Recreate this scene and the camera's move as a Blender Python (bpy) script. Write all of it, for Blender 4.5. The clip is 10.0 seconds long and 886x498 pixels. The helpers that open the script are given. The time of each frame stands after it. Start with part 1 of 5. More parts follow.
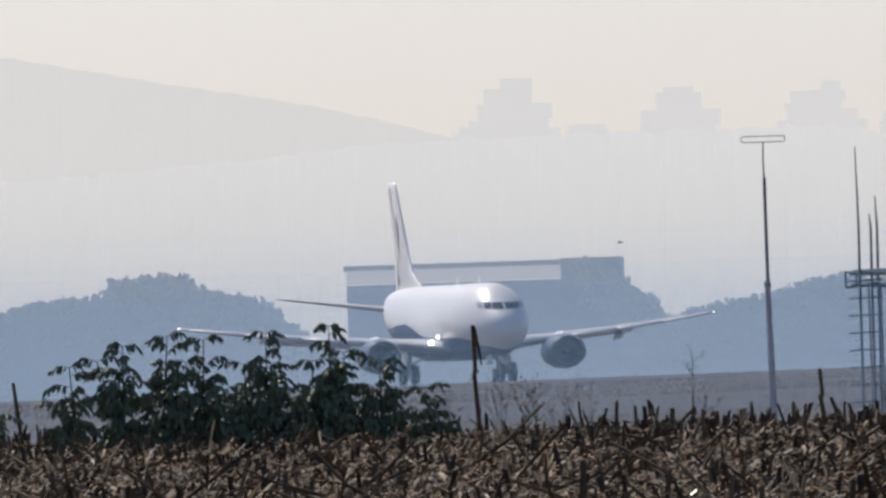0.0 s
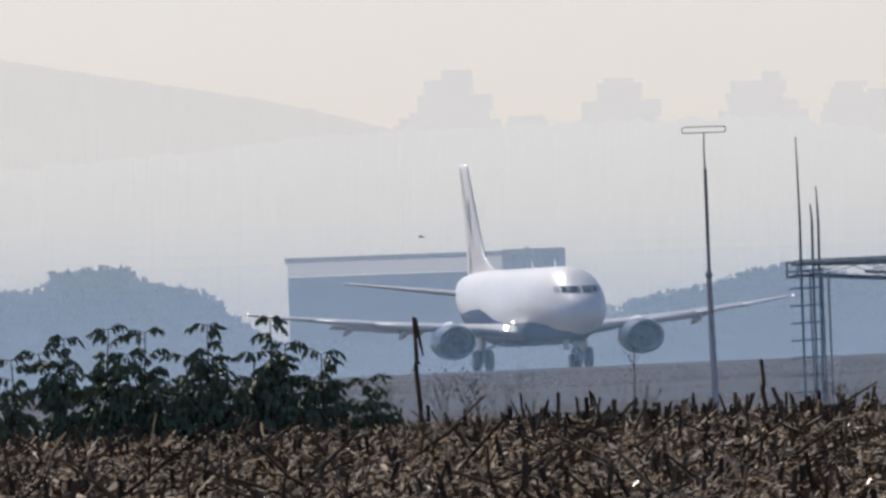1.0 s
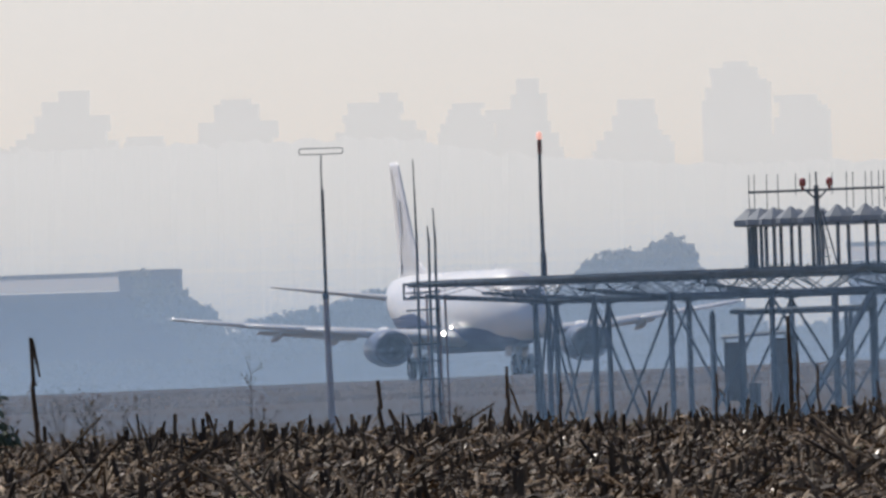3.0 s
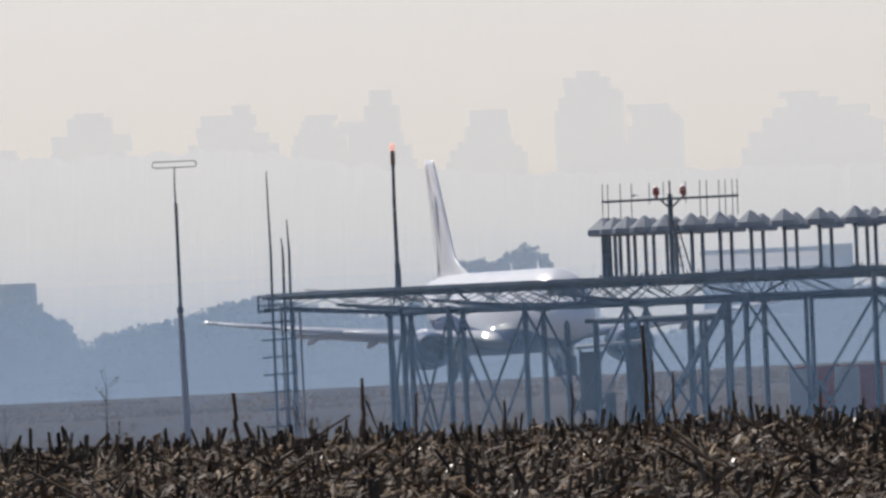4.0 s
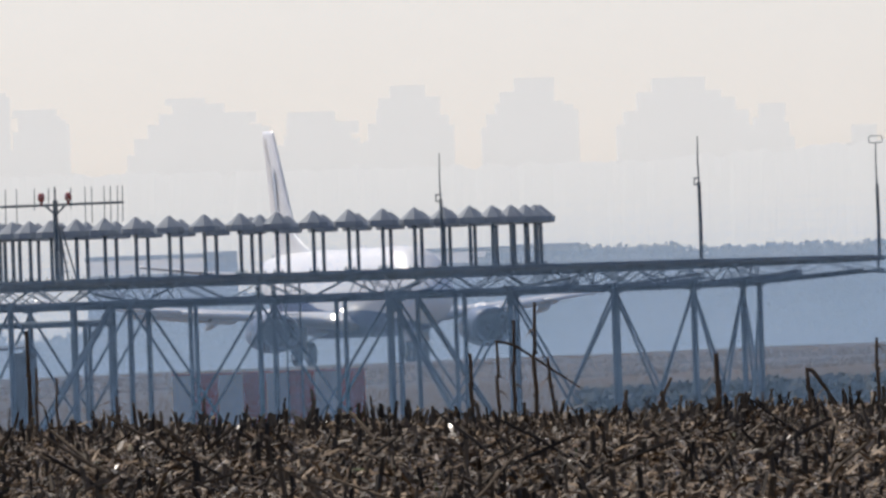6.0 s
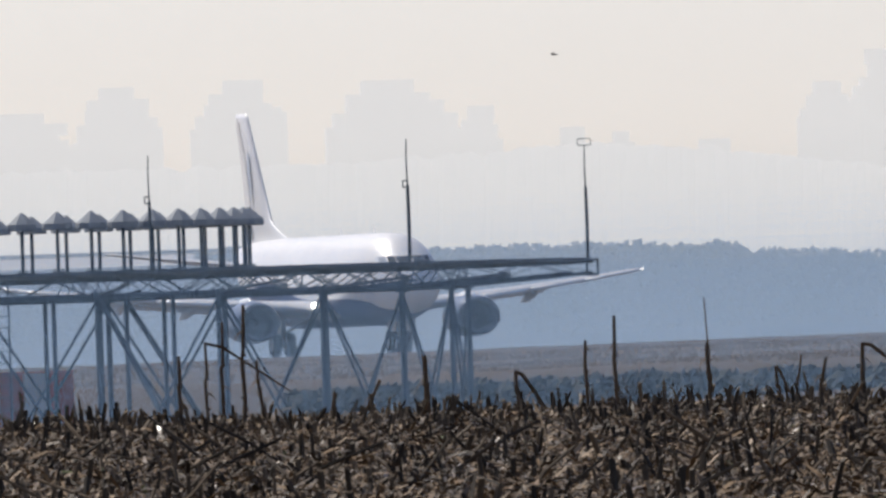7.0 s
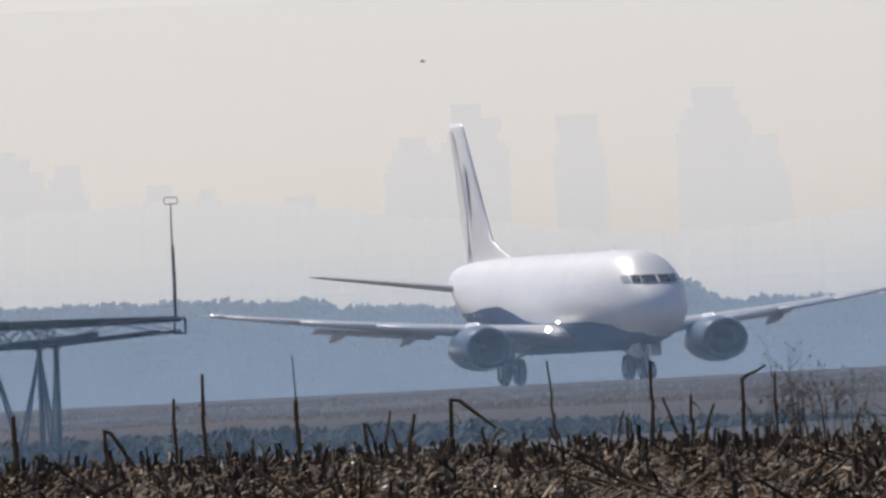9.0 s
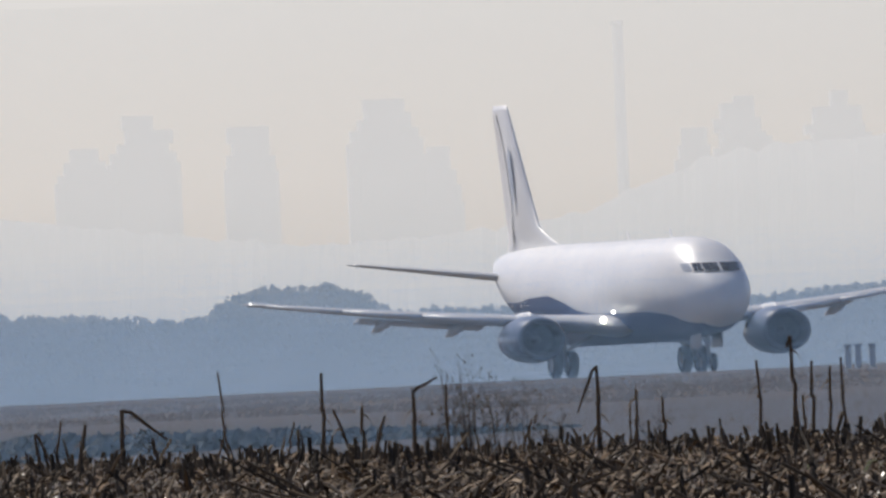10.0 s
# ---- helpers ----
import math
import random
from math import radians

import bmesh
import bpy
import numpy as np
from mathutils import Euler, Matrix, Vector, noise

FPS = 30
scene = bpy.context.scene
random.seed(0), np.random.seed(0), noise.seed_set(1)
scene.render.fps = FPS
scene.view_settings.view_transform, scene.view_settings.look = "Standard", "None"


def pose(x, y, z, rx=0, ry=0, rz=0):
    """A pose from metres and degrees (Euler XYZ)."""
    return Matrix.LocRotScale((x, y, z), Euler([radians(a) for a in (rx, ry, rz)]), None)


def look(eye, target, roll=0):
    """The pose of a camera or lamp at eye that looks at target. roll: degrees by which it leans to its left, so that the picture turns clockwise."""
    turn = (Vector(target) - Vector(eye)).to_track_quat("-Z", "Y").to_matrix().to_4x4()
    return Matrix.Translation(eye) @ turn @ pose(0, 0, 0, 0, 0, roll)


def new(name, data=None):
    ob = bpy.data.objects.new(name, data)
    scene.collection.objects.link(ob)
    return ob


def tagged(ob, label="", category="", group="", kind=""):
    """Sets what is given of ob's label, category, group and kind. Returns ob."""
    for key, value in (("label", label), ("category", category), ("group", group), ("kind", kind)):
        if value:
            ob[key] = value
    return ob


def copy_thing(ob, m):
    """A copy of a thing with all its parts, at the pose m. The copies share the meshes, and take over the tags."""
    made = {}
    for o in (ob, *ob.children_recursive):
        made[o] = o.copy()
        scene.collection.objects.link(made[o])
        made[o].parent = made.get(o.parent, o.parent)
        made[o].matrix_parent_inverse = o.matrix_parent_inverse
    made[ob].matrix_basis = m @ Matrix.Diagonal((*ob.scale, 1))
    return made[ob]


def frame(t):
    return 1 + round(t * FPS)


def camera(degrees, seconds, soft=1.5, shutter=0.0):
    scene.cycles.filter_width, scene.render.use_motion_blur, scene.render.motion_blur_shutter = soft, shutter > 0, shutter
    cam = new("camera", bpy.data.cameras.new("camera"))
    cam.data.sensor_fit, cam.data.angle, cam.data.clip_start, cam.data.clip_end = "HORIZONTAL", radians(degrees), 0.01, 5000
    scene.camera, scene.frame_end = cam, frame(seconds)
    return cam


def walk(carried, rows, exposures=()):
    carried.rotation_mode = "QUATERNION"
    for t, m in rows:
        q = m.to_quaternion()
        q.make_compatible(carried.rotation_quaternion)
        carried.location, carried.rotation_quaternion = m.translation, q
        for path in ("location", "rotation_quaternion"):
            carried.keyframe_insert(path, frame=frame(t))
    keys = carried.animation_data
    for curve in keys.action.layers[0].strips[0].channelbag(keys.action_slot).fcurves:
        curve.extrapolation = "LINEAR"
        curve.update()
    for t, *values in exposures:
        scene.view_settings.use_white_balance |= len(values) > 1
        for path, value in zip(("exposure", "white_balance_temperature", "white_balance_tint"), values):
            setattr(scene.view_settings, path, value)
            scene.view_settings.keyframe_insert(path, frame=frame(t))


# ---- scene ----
from collections import defaultdict

# ------------------------------------------------------------------ camera
F = 55700.0        # picture widths per radian: a very long lens
EYE = 1.5          # metres above the field at the tripod
LEVEL = 378.0      # where eye level lies on the pan's own scale
cam = camera(2 * math.degrees(math.atan(784 / F)), 10.0, soft=2.8)
PAN = [
    (0.0, -1199.2, 28.8, 1.56),
    (0.5, -1147.4, 36.8, 1.59),
    (1.0, -1095.6, 46.7, 1.76),
    (1.5, -1019.0, 50.8, 1.67),
    (2.0, -890.8, 41.4, 1.93),
    (2.5, -563.9, 34.5, 1.63),
    (2.7, -467.1, 31.9, 1.56),
    (4.0, -158.1, 17.1, 2.15),
    (4.5, 0.0, 0.0, 2.13),
    (5.0, 412.0, 29.1, 1.51),
    (5.2, 572.2, 29.8, 1.73),
    (6.3, 1071.1, 43.5, 1.59),
    (6.5, 1177.4, 34.9, 1.58),
    (7.0, 1446.2, 51.5, 1.63),
    (7.5, 1574.4, 40.6, 1.79),
    (8.0, 1836.6, 15.1, 1.59),
    (8.5, 2020.0, 11.6, 1.57),
    (9.0, 2179.6, -26.9, 2.19),
    (9.5, 2423.1, -3.8, 1.77),
    (10.0, 2761.7, -26.4, 2.08),
]


TILT = 0.0055      # the pan's own scale leans against true level by this much


def sight(a, b, d):
    """The point at distance d along the line of sight a to the right and b down on the pan's scale."""
    th = (a - TILT * (b - 100)) / F
    return Vector((d * math.sin(th), d * math.cos(th), EYE + (LEVEL - b - TILT * (a - 615)) / F * d))


def aim(a, b, d):
    """As sight, for things: bearings beyond the middle of the platform run a little wider."""
    return sight(a + 8 * min(1.0, max(0.0, (a - 850) / 250)), b, d)


walk(cam, [(t, look((0, 0, EYE), sight(a, b, 1000.0), -r - math.degrees(TILT))) for t, a, b, r in PAN],
     exposures=[(0.0, 0.0, 6500, 10.0), (2.0, -0.04, 6500, 10.0), (4.5, -0.06, 6500, 10.0), (5.0, 0.02, 6500, 10.0), (6.5, 0.1, 6500, 10.0), (7.5, 0.1, 6500, 10.0), (8.5, 0.0, 6500, 10.0), (9.0, -0.07, 6500, 10.0), (10.0, -0.12, 6500, 10.0)])

# ------------------------------------------------------------------ light
SUN_AZ, SUN_EL = -36.0, 47.0
world = bpy.data.worlds.new("hazy_sky")
scene.world = world
world.use_nodes = True
wn = world.node_tree.nodes
sky = wn.new("ShaderNodeTexSky")
sky.sky_type, sky.sun_disc = "NISHITA", False
sky.sun_elevation, sky.sun_rotation = radians(SUN_EL), radians(SUN_AZ)
sky.air_density, sky.dust_density, sky.ozone_density = 0.56, 0.6, 1.0
wn["Background"].inputs["Strength"].default_value = 0.113
veil = wn.new("ShaderNodeMix")     # dusty air warms the whole sky a little
veil.data_type, veil.blend_type = "RGBA", "MULTIPLY"
veil.inputs["Factor"].default_value = 1.0
veil.inputs["B"].default_value = (1.035, 0.952, 0.99, 1)
world.node_tree.links.new(sky.outputs[0], veil.inputs["A"])
world.node_tree.links.new(veil.outputs["Result"], wn["Background"].inputs["Color"])
sun = new("sun", bpy.data.lights.new("sun", "SUN"))
sun.data.energy, sun.data.angle, sun.data.color = 4.2, radians(0.8), (1.0, 0.93, 0.84)
SUN_DIR = Vector((math.sin(radians(SUN_AZ)) * math.cos(radians(SUN_EL)), math.cos(radians(SUN_AZ)) * math.cos(radians(SUN_EL)), math.sin(radians(SUN_EL))))
sun.matrix_world = look(SUN_DIR * 50, (0, 0, 0))


# ------------------------------------------------------------------ materials
def material(name, c1, c2, scale=3.0, rough=0.6, metal=0.0, bump=0.0, fine=6.0, island=0.0, coat=0.0, random_ob=0.0, skew=1.0):
    m = bpy.data.materials.new(name)
    m.use_nodes = True
    nt, n = m.node_tree, m.node_tree.nodes
    b = n["Principled BSDF"]
    tc = n.new("ShaderNodeTexCoord")
    big, small = n.new("ShaderNodeTexNoise"), n.new("ShaderNodeTexNoise")
    big.inputs["Scale"].default_value, small.inputs["Scale"].default_value = scale, scale * fine
    big.inputs["Detail"].default_value, small.inputs["Detail"].default_value = 4, 3
    mix = n.new("ShaderNodeMix")
    mix.data_type = "RGBA"
    mix.inputs["A"].default_value, mix.inputs["B"].default_value = (*c1, 1), (*c2, 1)
    add = n.new("ShaderNodeMath")
    add.operation = "MULTIPLY_ADD"
    add.inputs[1].default_value = 0.45
    ramp = n.new("ShaderNodeMapRange")
    ramp.inputs["From Min"].default_value, ramp.inputs["From Max"].default_value = 0.5, 0.95
    for t in (big, small):
        nt.links.new(tc.outputs["Object"], t.inputs["Vector"])
    nt.links.new(small.outputs["Fac"], add.inputs[0])
    nt.links.new(big.outputs["Fac"], add.inputs[2])
    nt.links.new(add.outputs[0], ramp.inputs["Value"])
    fac = ramp.outputs[0]
    if island or random_ob:
        src = n.new("ShaderNodeNewGeometry").outputs["Random Per Island"] if island else n.new("ShaderNodeObjectInfo").outputs["Random"]
        k = n.new("ShaderNodeMath")
        k.operation, k.inputs[1].default_value = "MULTIPLY_ADD", island or random_ob
        k.use_clamp = True
        nt.links.new(src, k.inputs[0])
        half = n.new("ShaderNodeMath")
        half.operation, half.inputs[1].default_value = "MULTIPLY", 1 - 0.7 * (island or random_ob)
        nt.links.new(fac, half.inputs[0])
        nt.links.new(half.outputs[0], k.inputs[2])
        fac = k.outputs[0]
    if skew != 1.0:
        pw = n.new("ShaderNodeMath")
        pw.operation, pw.inputs[1].default_value = "POWER", skew
        nt.links.new(fac, pw.inputs[0])
        fac = pw.outputs[0]
    nt.links.new(fac, mix.inputs["Factor"])
    nt.links.new(mix.outputs["Result"], b.inputs["Base Color"])
    b.inputs["Roughness"].default_value, b.inputs["Metallic"].default_value = rough, metal
    b.inputs["Coat Weight"].default_value = coat
    if rough >= 0.6 and not metal:
        b.inputs["Specular IOR Level"].default_value = 0.2 if island else 0.05
    if bump:
        bp = n.new("ShaderNodeBump")
        bp.inputs["Strength"].default_value, bp.inputs["Distance"].default_value = bump, 0.02
        nt.links.new(small.outputs["Fac"], bp.inputs["Height"])
        nt.links.new(bp.outputs[0], b.inputs["Normal"])
    return m


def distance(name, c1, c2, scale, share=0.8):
    """Far backdrop whose bright haze is painted into base colour and emission."""
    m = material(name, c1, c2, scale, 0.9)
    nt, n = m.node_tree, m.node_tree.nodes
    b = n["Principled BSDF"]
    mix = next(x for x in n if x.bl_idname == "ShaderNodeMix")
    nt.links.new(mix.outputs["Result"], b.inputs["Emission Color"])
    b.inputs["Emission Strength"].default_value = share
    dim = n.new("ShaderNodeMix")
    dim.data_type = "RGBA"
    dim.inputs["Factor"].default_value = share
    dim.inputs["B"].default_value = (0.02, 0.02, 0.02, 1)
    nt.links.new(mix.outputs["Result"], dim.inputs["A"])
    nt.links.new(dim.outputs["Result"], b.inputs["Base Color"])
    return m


M = {
    "white": material("white_aircraft_paint", (0.88, 0.88, 0.87), (0.80, 0.80, 0.80), 0.6, 0.36),
    "blue": material("blue_aircraft_paint", (0.045, 0.09, 0.23), (0.06, 0.115, 0.27), 0.8, 0.4),
    "wing": material("grey_wing_paint", (0.62, 0.63, 0.65), (0.52, 0.53, 0.55), 1.2, 0.45),
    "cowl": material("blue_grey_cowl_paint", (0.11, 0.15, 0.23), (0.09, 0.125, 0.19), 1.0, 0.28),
    "lip": material("dark_blue_lip_paint", (0.045, 0.062, 0.10), (0.035, 0.05, 0.08), 2.0, 0.3, coat=0.6),
    "gear": material("grey_gear_paint", (0.45, 0.46, 0.48), (0.3, 0.3, 0.31), 5.0, 0.4),
    "rubber": material("tyre_rubber", (0.035, 0.035, 0.037), (0.055, 0.053, 0.05), 8.0, 0.8),
    "fan": material("dark_fan_metal", (0.02, 0.026, 0.036), (0.035, 0.042, 0.055), 4.0, 0.6),
    # pale base colour paints the sky's reflection onto the side pane
    "pane": material("side_pane_painted_sky", (0.42, 0.46, 0.52), (0.48, 0.52, 0.58), 2.0, 0.2),
    "glass": material("cockpit_glass", (0.03, 0.035, 0.045), (0.045, 0.05, 0.06), 2.0, 0.12),
    # the blue of the haze is put into the steel's own colour
    "steel": material("steel_with_haze_blue_tint", (0.06, 0.098, 0.14), (0.042, 0.07, 0.10), 2.2, 0.6, 0.0, 0.15, random_ob=0.3),
    "hat": material("weathered_fibreglass", (0.36, 0.39, 0.42), (0.27, 0.30, 0.33), 3.0, 0.6, bump=0.1, random_ob=0.3),
    "rust": material("rust_red_paint", (0.30, 0.13, 0.11), (0.22, 0.10, 0.09), 4.0, 0.6),
    "pole": material("pole_paint_faded", (0.30, 0.22, 0.22), (0.22, 0.18, 0.18), 2.0, 0.6),
    "barrier_red": material("barrier_red_paint", (0.48, 0.06, 0.035), (0.38, 0.05, 0.03), 3.0, 0.6, bump=0.1),
    "barrier_white": material("barrier_white_paint", (0.78, 0.77, 0.75), (0.64, 0.64, 0.63), 3.0, 0.6, bump=0.1),
    "cabin": material("cabin_sheet_metal", (0.10, 0.10, 0.11), (0.07, 0.072, 0.08), 2.0, 0.6),
    "lamp_red": material("red_lamp_glass", (0.55, 0.06, 0.04), (0.45, 0.05, 0.03), 8.0, 0.25, coat=0.5),
    "soil": material("field_soil", (0.04, 0.030, 0.021), (0.085, 0.062, 0.042), 1.6, 0.95, bump=0.6, fine=9),
    "stubble": material("maize_stubble", (0.026, 0.019, 0.012), (0.17, 0.12, 0.07), 4.0, 0.7, island=0.85, skew=2.2),
    "straw": material("maize_straw", (0.020, 0.014, 0.009), (0.24, 0.155, 0.076), 5.0, 0.6, island=0.95, skew=2.6),
    "husk": material("pale_dry_husk", (0.24, 0.19, 0.13), (0.42, 0.35, 0.26), 8.0, 0.36, island=0.6),
    "moss": material("low_green_weed", (0.07, 0.085, 0.025), (0.12, 0.14, 0.045), 8.0, 0.6, island=0.6),
    "stalk": material("dead_maize_stalk", (0.055, 0.040, 0.028), (0.16, 0.11, 0.07), 9.0, 0.7, bump=0.3, random_ob=0.3),
    "leaf": material("shrub_leaf", (0.07, 0.10, 0.06), (0.13, 0.17, 0.095), 6.0, 0.55, island=0.6),
    "bark": material("shrub_bark", (0.05, 0.045, 0.035), (0.09, 0.08, 0.06), 12.0, 0.8, bump=0.3),
    "weed": material("dry_weed", (0.07, 0.055, 0.04), (0.14, 0.11, 0.08), 12.0, 0.8),
    "land": material("dry_grass_land", (0.10, 0.08, 0.062), (0.145, 0.115, 0.088), 0.06, 0.95, bump=0.4, fine=14),
    "emblem": material("faded_blue_emblem_paint", (0.48, 0.55, 0.66), (0.54, 0.60, 0.70), 0.8, 0.4),
    "scrub": material("dark_scrub", (0.03, 0.036, 0.032), (0.065, 0.07, 0.058), 0.5, 0.9, island=0.5),
    "runway": material("dusty_runway_asphalt", (0.14, 0.113, 0.088), (0.10, 0.08, 0.063), 0.06, 0.95, bump=0.3, fine=14),
    # haze is painted into the far colours below, which glow with it
    "far_city": distance("far_city_haze_in_colour", (0.726, 0.709, 0.702), (0.742, 0.724, 0.716), 0.02, 0.985),
    "far_hill": distance("far_hill_haze_in_colour", (0.731, 0.709, 0.697), (0.747, 0.722, 0.711), 0.01, 0.985),
    "far_ridge": distance("far_ridge_haze_in_colour", (0.757, 0.742, 0.736), (0.768, 0.752, 0.746), 0.01, 0.985),
    "far_tree": distance("far_tree_haze_in_colour", (0.176, 0.227, 0.303), (0.217, 0.266, 0.355), 0.15, 0.9),
    "far_wall": distance("far_hangar_haze_in_colour", (0.176, 0.227, 0.324), (0.207, 0.257, 0.355), 0.1, 0.85),
    "far_roof": distance("far_hangar_roof_haze_in_colour", (0.517, 0.523, 0.581), (0.569, 0.561, 0.610), 0.2, 0.85),
    "bird": material("dark_feathers", (0.12, 0.12, 0.125), (0.17, 0.17, 0.17), 9.0, 0.8),
}


def two_tone_land():
    """Pale dry grass along the runway, darker low growth further down the slope."""
    m = M["land"]
    nt, n = m.node_tree, m.node_tree.nodes
    b = n["Principled BSDF"]
    old = next(x for x in n if x.bl_idname == "ShaderNodeMix")
    tc = next(x for x in n if x.bl_idname == "ShaderNodeTexCoord")
    dot = n.new("ShaderNodeVectorMath")
    dot.operation = "DOT_PRODUCT"
    dot.inputs[1].default_value = (*RUN_N, 0)
    nt.links.new(tc.outputs["Object"], dot.inputs[0])
    wob = n.new("ShaderNodeTexNoise")
    wob.inputs["Scale"].default_value, wob.inputs["Detail"].default_value = 0.035, 5
    nt.links.new(tc.outputs["Object"], wob.inputs["Vector"])
    add = n.new("ShaderNodeMath")
    add.operation, add.inputs[1].default_value = "MULTIPLY_ADD", 40.0
    nt.links.new(wob.outputs["Fac"], add.inputs[0])
    nt.links.new(dot.outputs["Value"], add.inputs[2])
    rng = n.new("ShaderNodeMapRange")
    rng.inputs["From Min"].default_value, rng.inputs["From Max"].default_value = -RUN_Q + 62, -RUN_Q + 112
    nt.links.new(add.outputs[0], rng.inputs["Value"])
    mix = n.new("ShaderNodeMix")
    mix.data_type = "RGBA"
    mix.inputs["B"].default_value = (0.075, 0.060, 0.046, 1)
    nt.links.new(rng.outputs[0], mix.inputs["Factor"])
    nt.links.new(old.outputs["Result"], mix.inputs["A"])
    nt.links.new(mix.outputs["Result"], b.inputs["Base Color"])


def glow(name, colour, strength):
    m = bpy.data.materials.new(name)
    m.use_nodes = True
    b = m.node_tree.nodes["Principled BSDF"]
    b.inputs["Base Color"].default_value = (*colour, 1)
    b.inputs["Emission Color"].default_value = (*colour, 1)
    b.inputs["Emission Strength"].default_value = strength
    return m


M["light"] = glow("landing_light", (1.0, 0.93, 0.8), 14.0)
M["tip_light"] = glow("wing_tip_light", (1.0, 0.95, 0.88), 3.0)
M["red_light"] = glow("red_obstruction_light", (1.0, 0.5, 0.4), 0.8)


# ------------------------------------------------------------------ mesh tools
def mesh_of(name, bm, mat, smooth=False):
    me = bpy.data.meshes.new(name)
    if smooth:
        for f in bm.faces:
            f.smooth = True
    bm.to_mesh(me)
    bm.free()
    me.materials.append(mat)
    return me


def thing(name, label, category, at=(0, 0, 0), group="", kind="", rz=0.0):
    ob = new(name)
    ob.matrix_basis = pose(*at, 0, 0, rz)
    return tagged(ob, label, category, group, kind)


def part(name, bm, mat, parent, label="", smooth=False, kind=""):
    ob = new(name, mesh_of(name, bm, mat, smooth))
    ob.parent = parent
    return tagged(ob, label, kind=kind)


def solo(name, bm, mat, label, category, group="", kind="", at=(0, 0, 0), smooth=False):
    ob = new(name, mesh_of(name, bm, mat, smooth))
    ob.location = at
    return tagged(ob, label, category, group, kind)


def ring_verts(bm, centre, u, v, r, n, ry=None):
    ry = r if ry is None else ry
    return [bm.verts.new(centre + u * (r * math.cos(2 * math.pi * i / n)) + v * (ry * math.sin(2 * math.pi * i / n))) for i in range(n)]


def bridge(bm, a, b):
    n = len(a)
    for i in range(n):
        bm.faces.new((a[i], a[(i + 1) % n], b[(i + 1) % n], b[i]))


def pipe(bm, a, b, r, n=6, r2=None, caps=True):
    """A round bar from a to b."""
    a, b = Vector(a), Vector(b)
    w = (b - a).normalized()
    u = w.orthogonal().normalized()
    v = w.cross(u)
    p, q = ring_verts(bm, a, u, v, r, n), ring_verts(bm, b, u, v, r if r2 is None else r2, n)
    bridge(bm, p, q)
    if caps:
        bm.faces.new(p[::-1])
        bm.faces.new(q)


def bent_pipe(bm, pts, radii, n=6):
    """A round bar along several points with a radius at each."""
    pts = [Vector(p) for p in pts]
    last = None
    u = (pts[1] - pts[0]).orthogonal().normalized()
    for i, p in enumerate(pts):
        w = (pts[min(i + 1, len(pts) - 1)] - pts[max(i - 1, 0)]).normalized()
        u = (u - w * u.dot(w)).normalized()
        cur = ring_verts(bm, p, u, w.cross(u), radii[i], n)
        if last:
            bridge(bm, last, cur)
        else:
            bm.faces.new(cur[::-1])
        last = cur
    bm.faces.new(last)


def box(bm, c, s, rz=0.0, bevel=0.0):
    m = Matrix.Translation(c) @ Matrix.Rotation(rz, 4, "Z") @ Matrix.Diagonal((*s, 1))
    got = bmesh.ops.create_cube(bm, size=1, matrix=m)
    if bevel:
        edges = {e for v in got["verts"] for e in v.link_edges}
        bmesh.ops.bevel(bm, geom=list(edges), offset=bevel, segments=2, affect="EDGES", profile=0.6)


def loft(bm, rings, cap=True):
    """Skin a run of rings of equal count."""
    rows = [[bm.verts.new(p) for p in r] for r in rings]
    for a, b in zip(rows, rows[1:]):
        bridge(bm, a, b)
    if cap:
        bm.faces.new(rows[0][::-1])
        bm.faces.new(rows[-1])
    return rows


def lerp(table, x):
    """Piecewise linear reading of a table of (x, value)."""
    if x <= table[0][0]:
        return table[0][1]
    for (a, p), (b, q) in zip(table, table[1:]):
        if x <= b:
            return p + (q - p) * (x - a) / (b - a)
    return table[-1][1]


# ------------------------------------------------------------------ the lie of the land
RUN_P = Vector((-34.38, 1653.8))                  # the aircraft's place at the start
ALPHA = radians(13.12)
RUN_D = Vector((math.sin(ALPHA), -math.cos(ALPHA)))
RUN_N = Vector((-math.cos(ALPHA), -math.sin(ALPHA)))
RUN_Q = -RUN_P.dot(RUN_N)        # how far the runway's middle line passes from the camera
DV_D = 766.0
DV = aim(615, 0, DV_D)
CREST = 280.0


def runway_z(x, y):
    """The runway's middle line falls gently on its way towards the camera."""
    return 5.08 - 0.0004 * (Vector((x, y)) - RUN_P).dot(RUN_D)


def crest_height(a):
    return 0.085 - 0.01 * min(1.0, max(0.0, (a + 1900) / 5400))


def land_z(x, y):
    d = math.hypot(x, y)
    a = F * math.atan2(x, max(y, 1.0))
    if y > 0 and d < CREST:
        return EYE - 1.5 + (1.5 + crest_height(a)) * d / CREST
    q = (Vector((x, y)) - RUN_P).dot(RUN_N)
    shoulder = runway_z(x, y) - 0.38
    if q > 165 or y <= 0:
        far = EYE + 0.05
    elif q > 23:
        far = shoulder - (q - 23) * ((shoulder - EYE - 0.05) / 142)
    elif q > -45:
        far = shoulder
    else:
        far = max(EYE - 1.0, shoulder - (-45 - q) * 0.04)
    if y <= 0:
        return EYE - 1.5
    k = min(1.0, (d - CREST) / 70.0)
    k = k * k * (3 - 2 * k)
    near = EYE + crest_height(a) - (d - CREST) * 0.012
    return near * (1 - k) + far * k


two_tone_land()


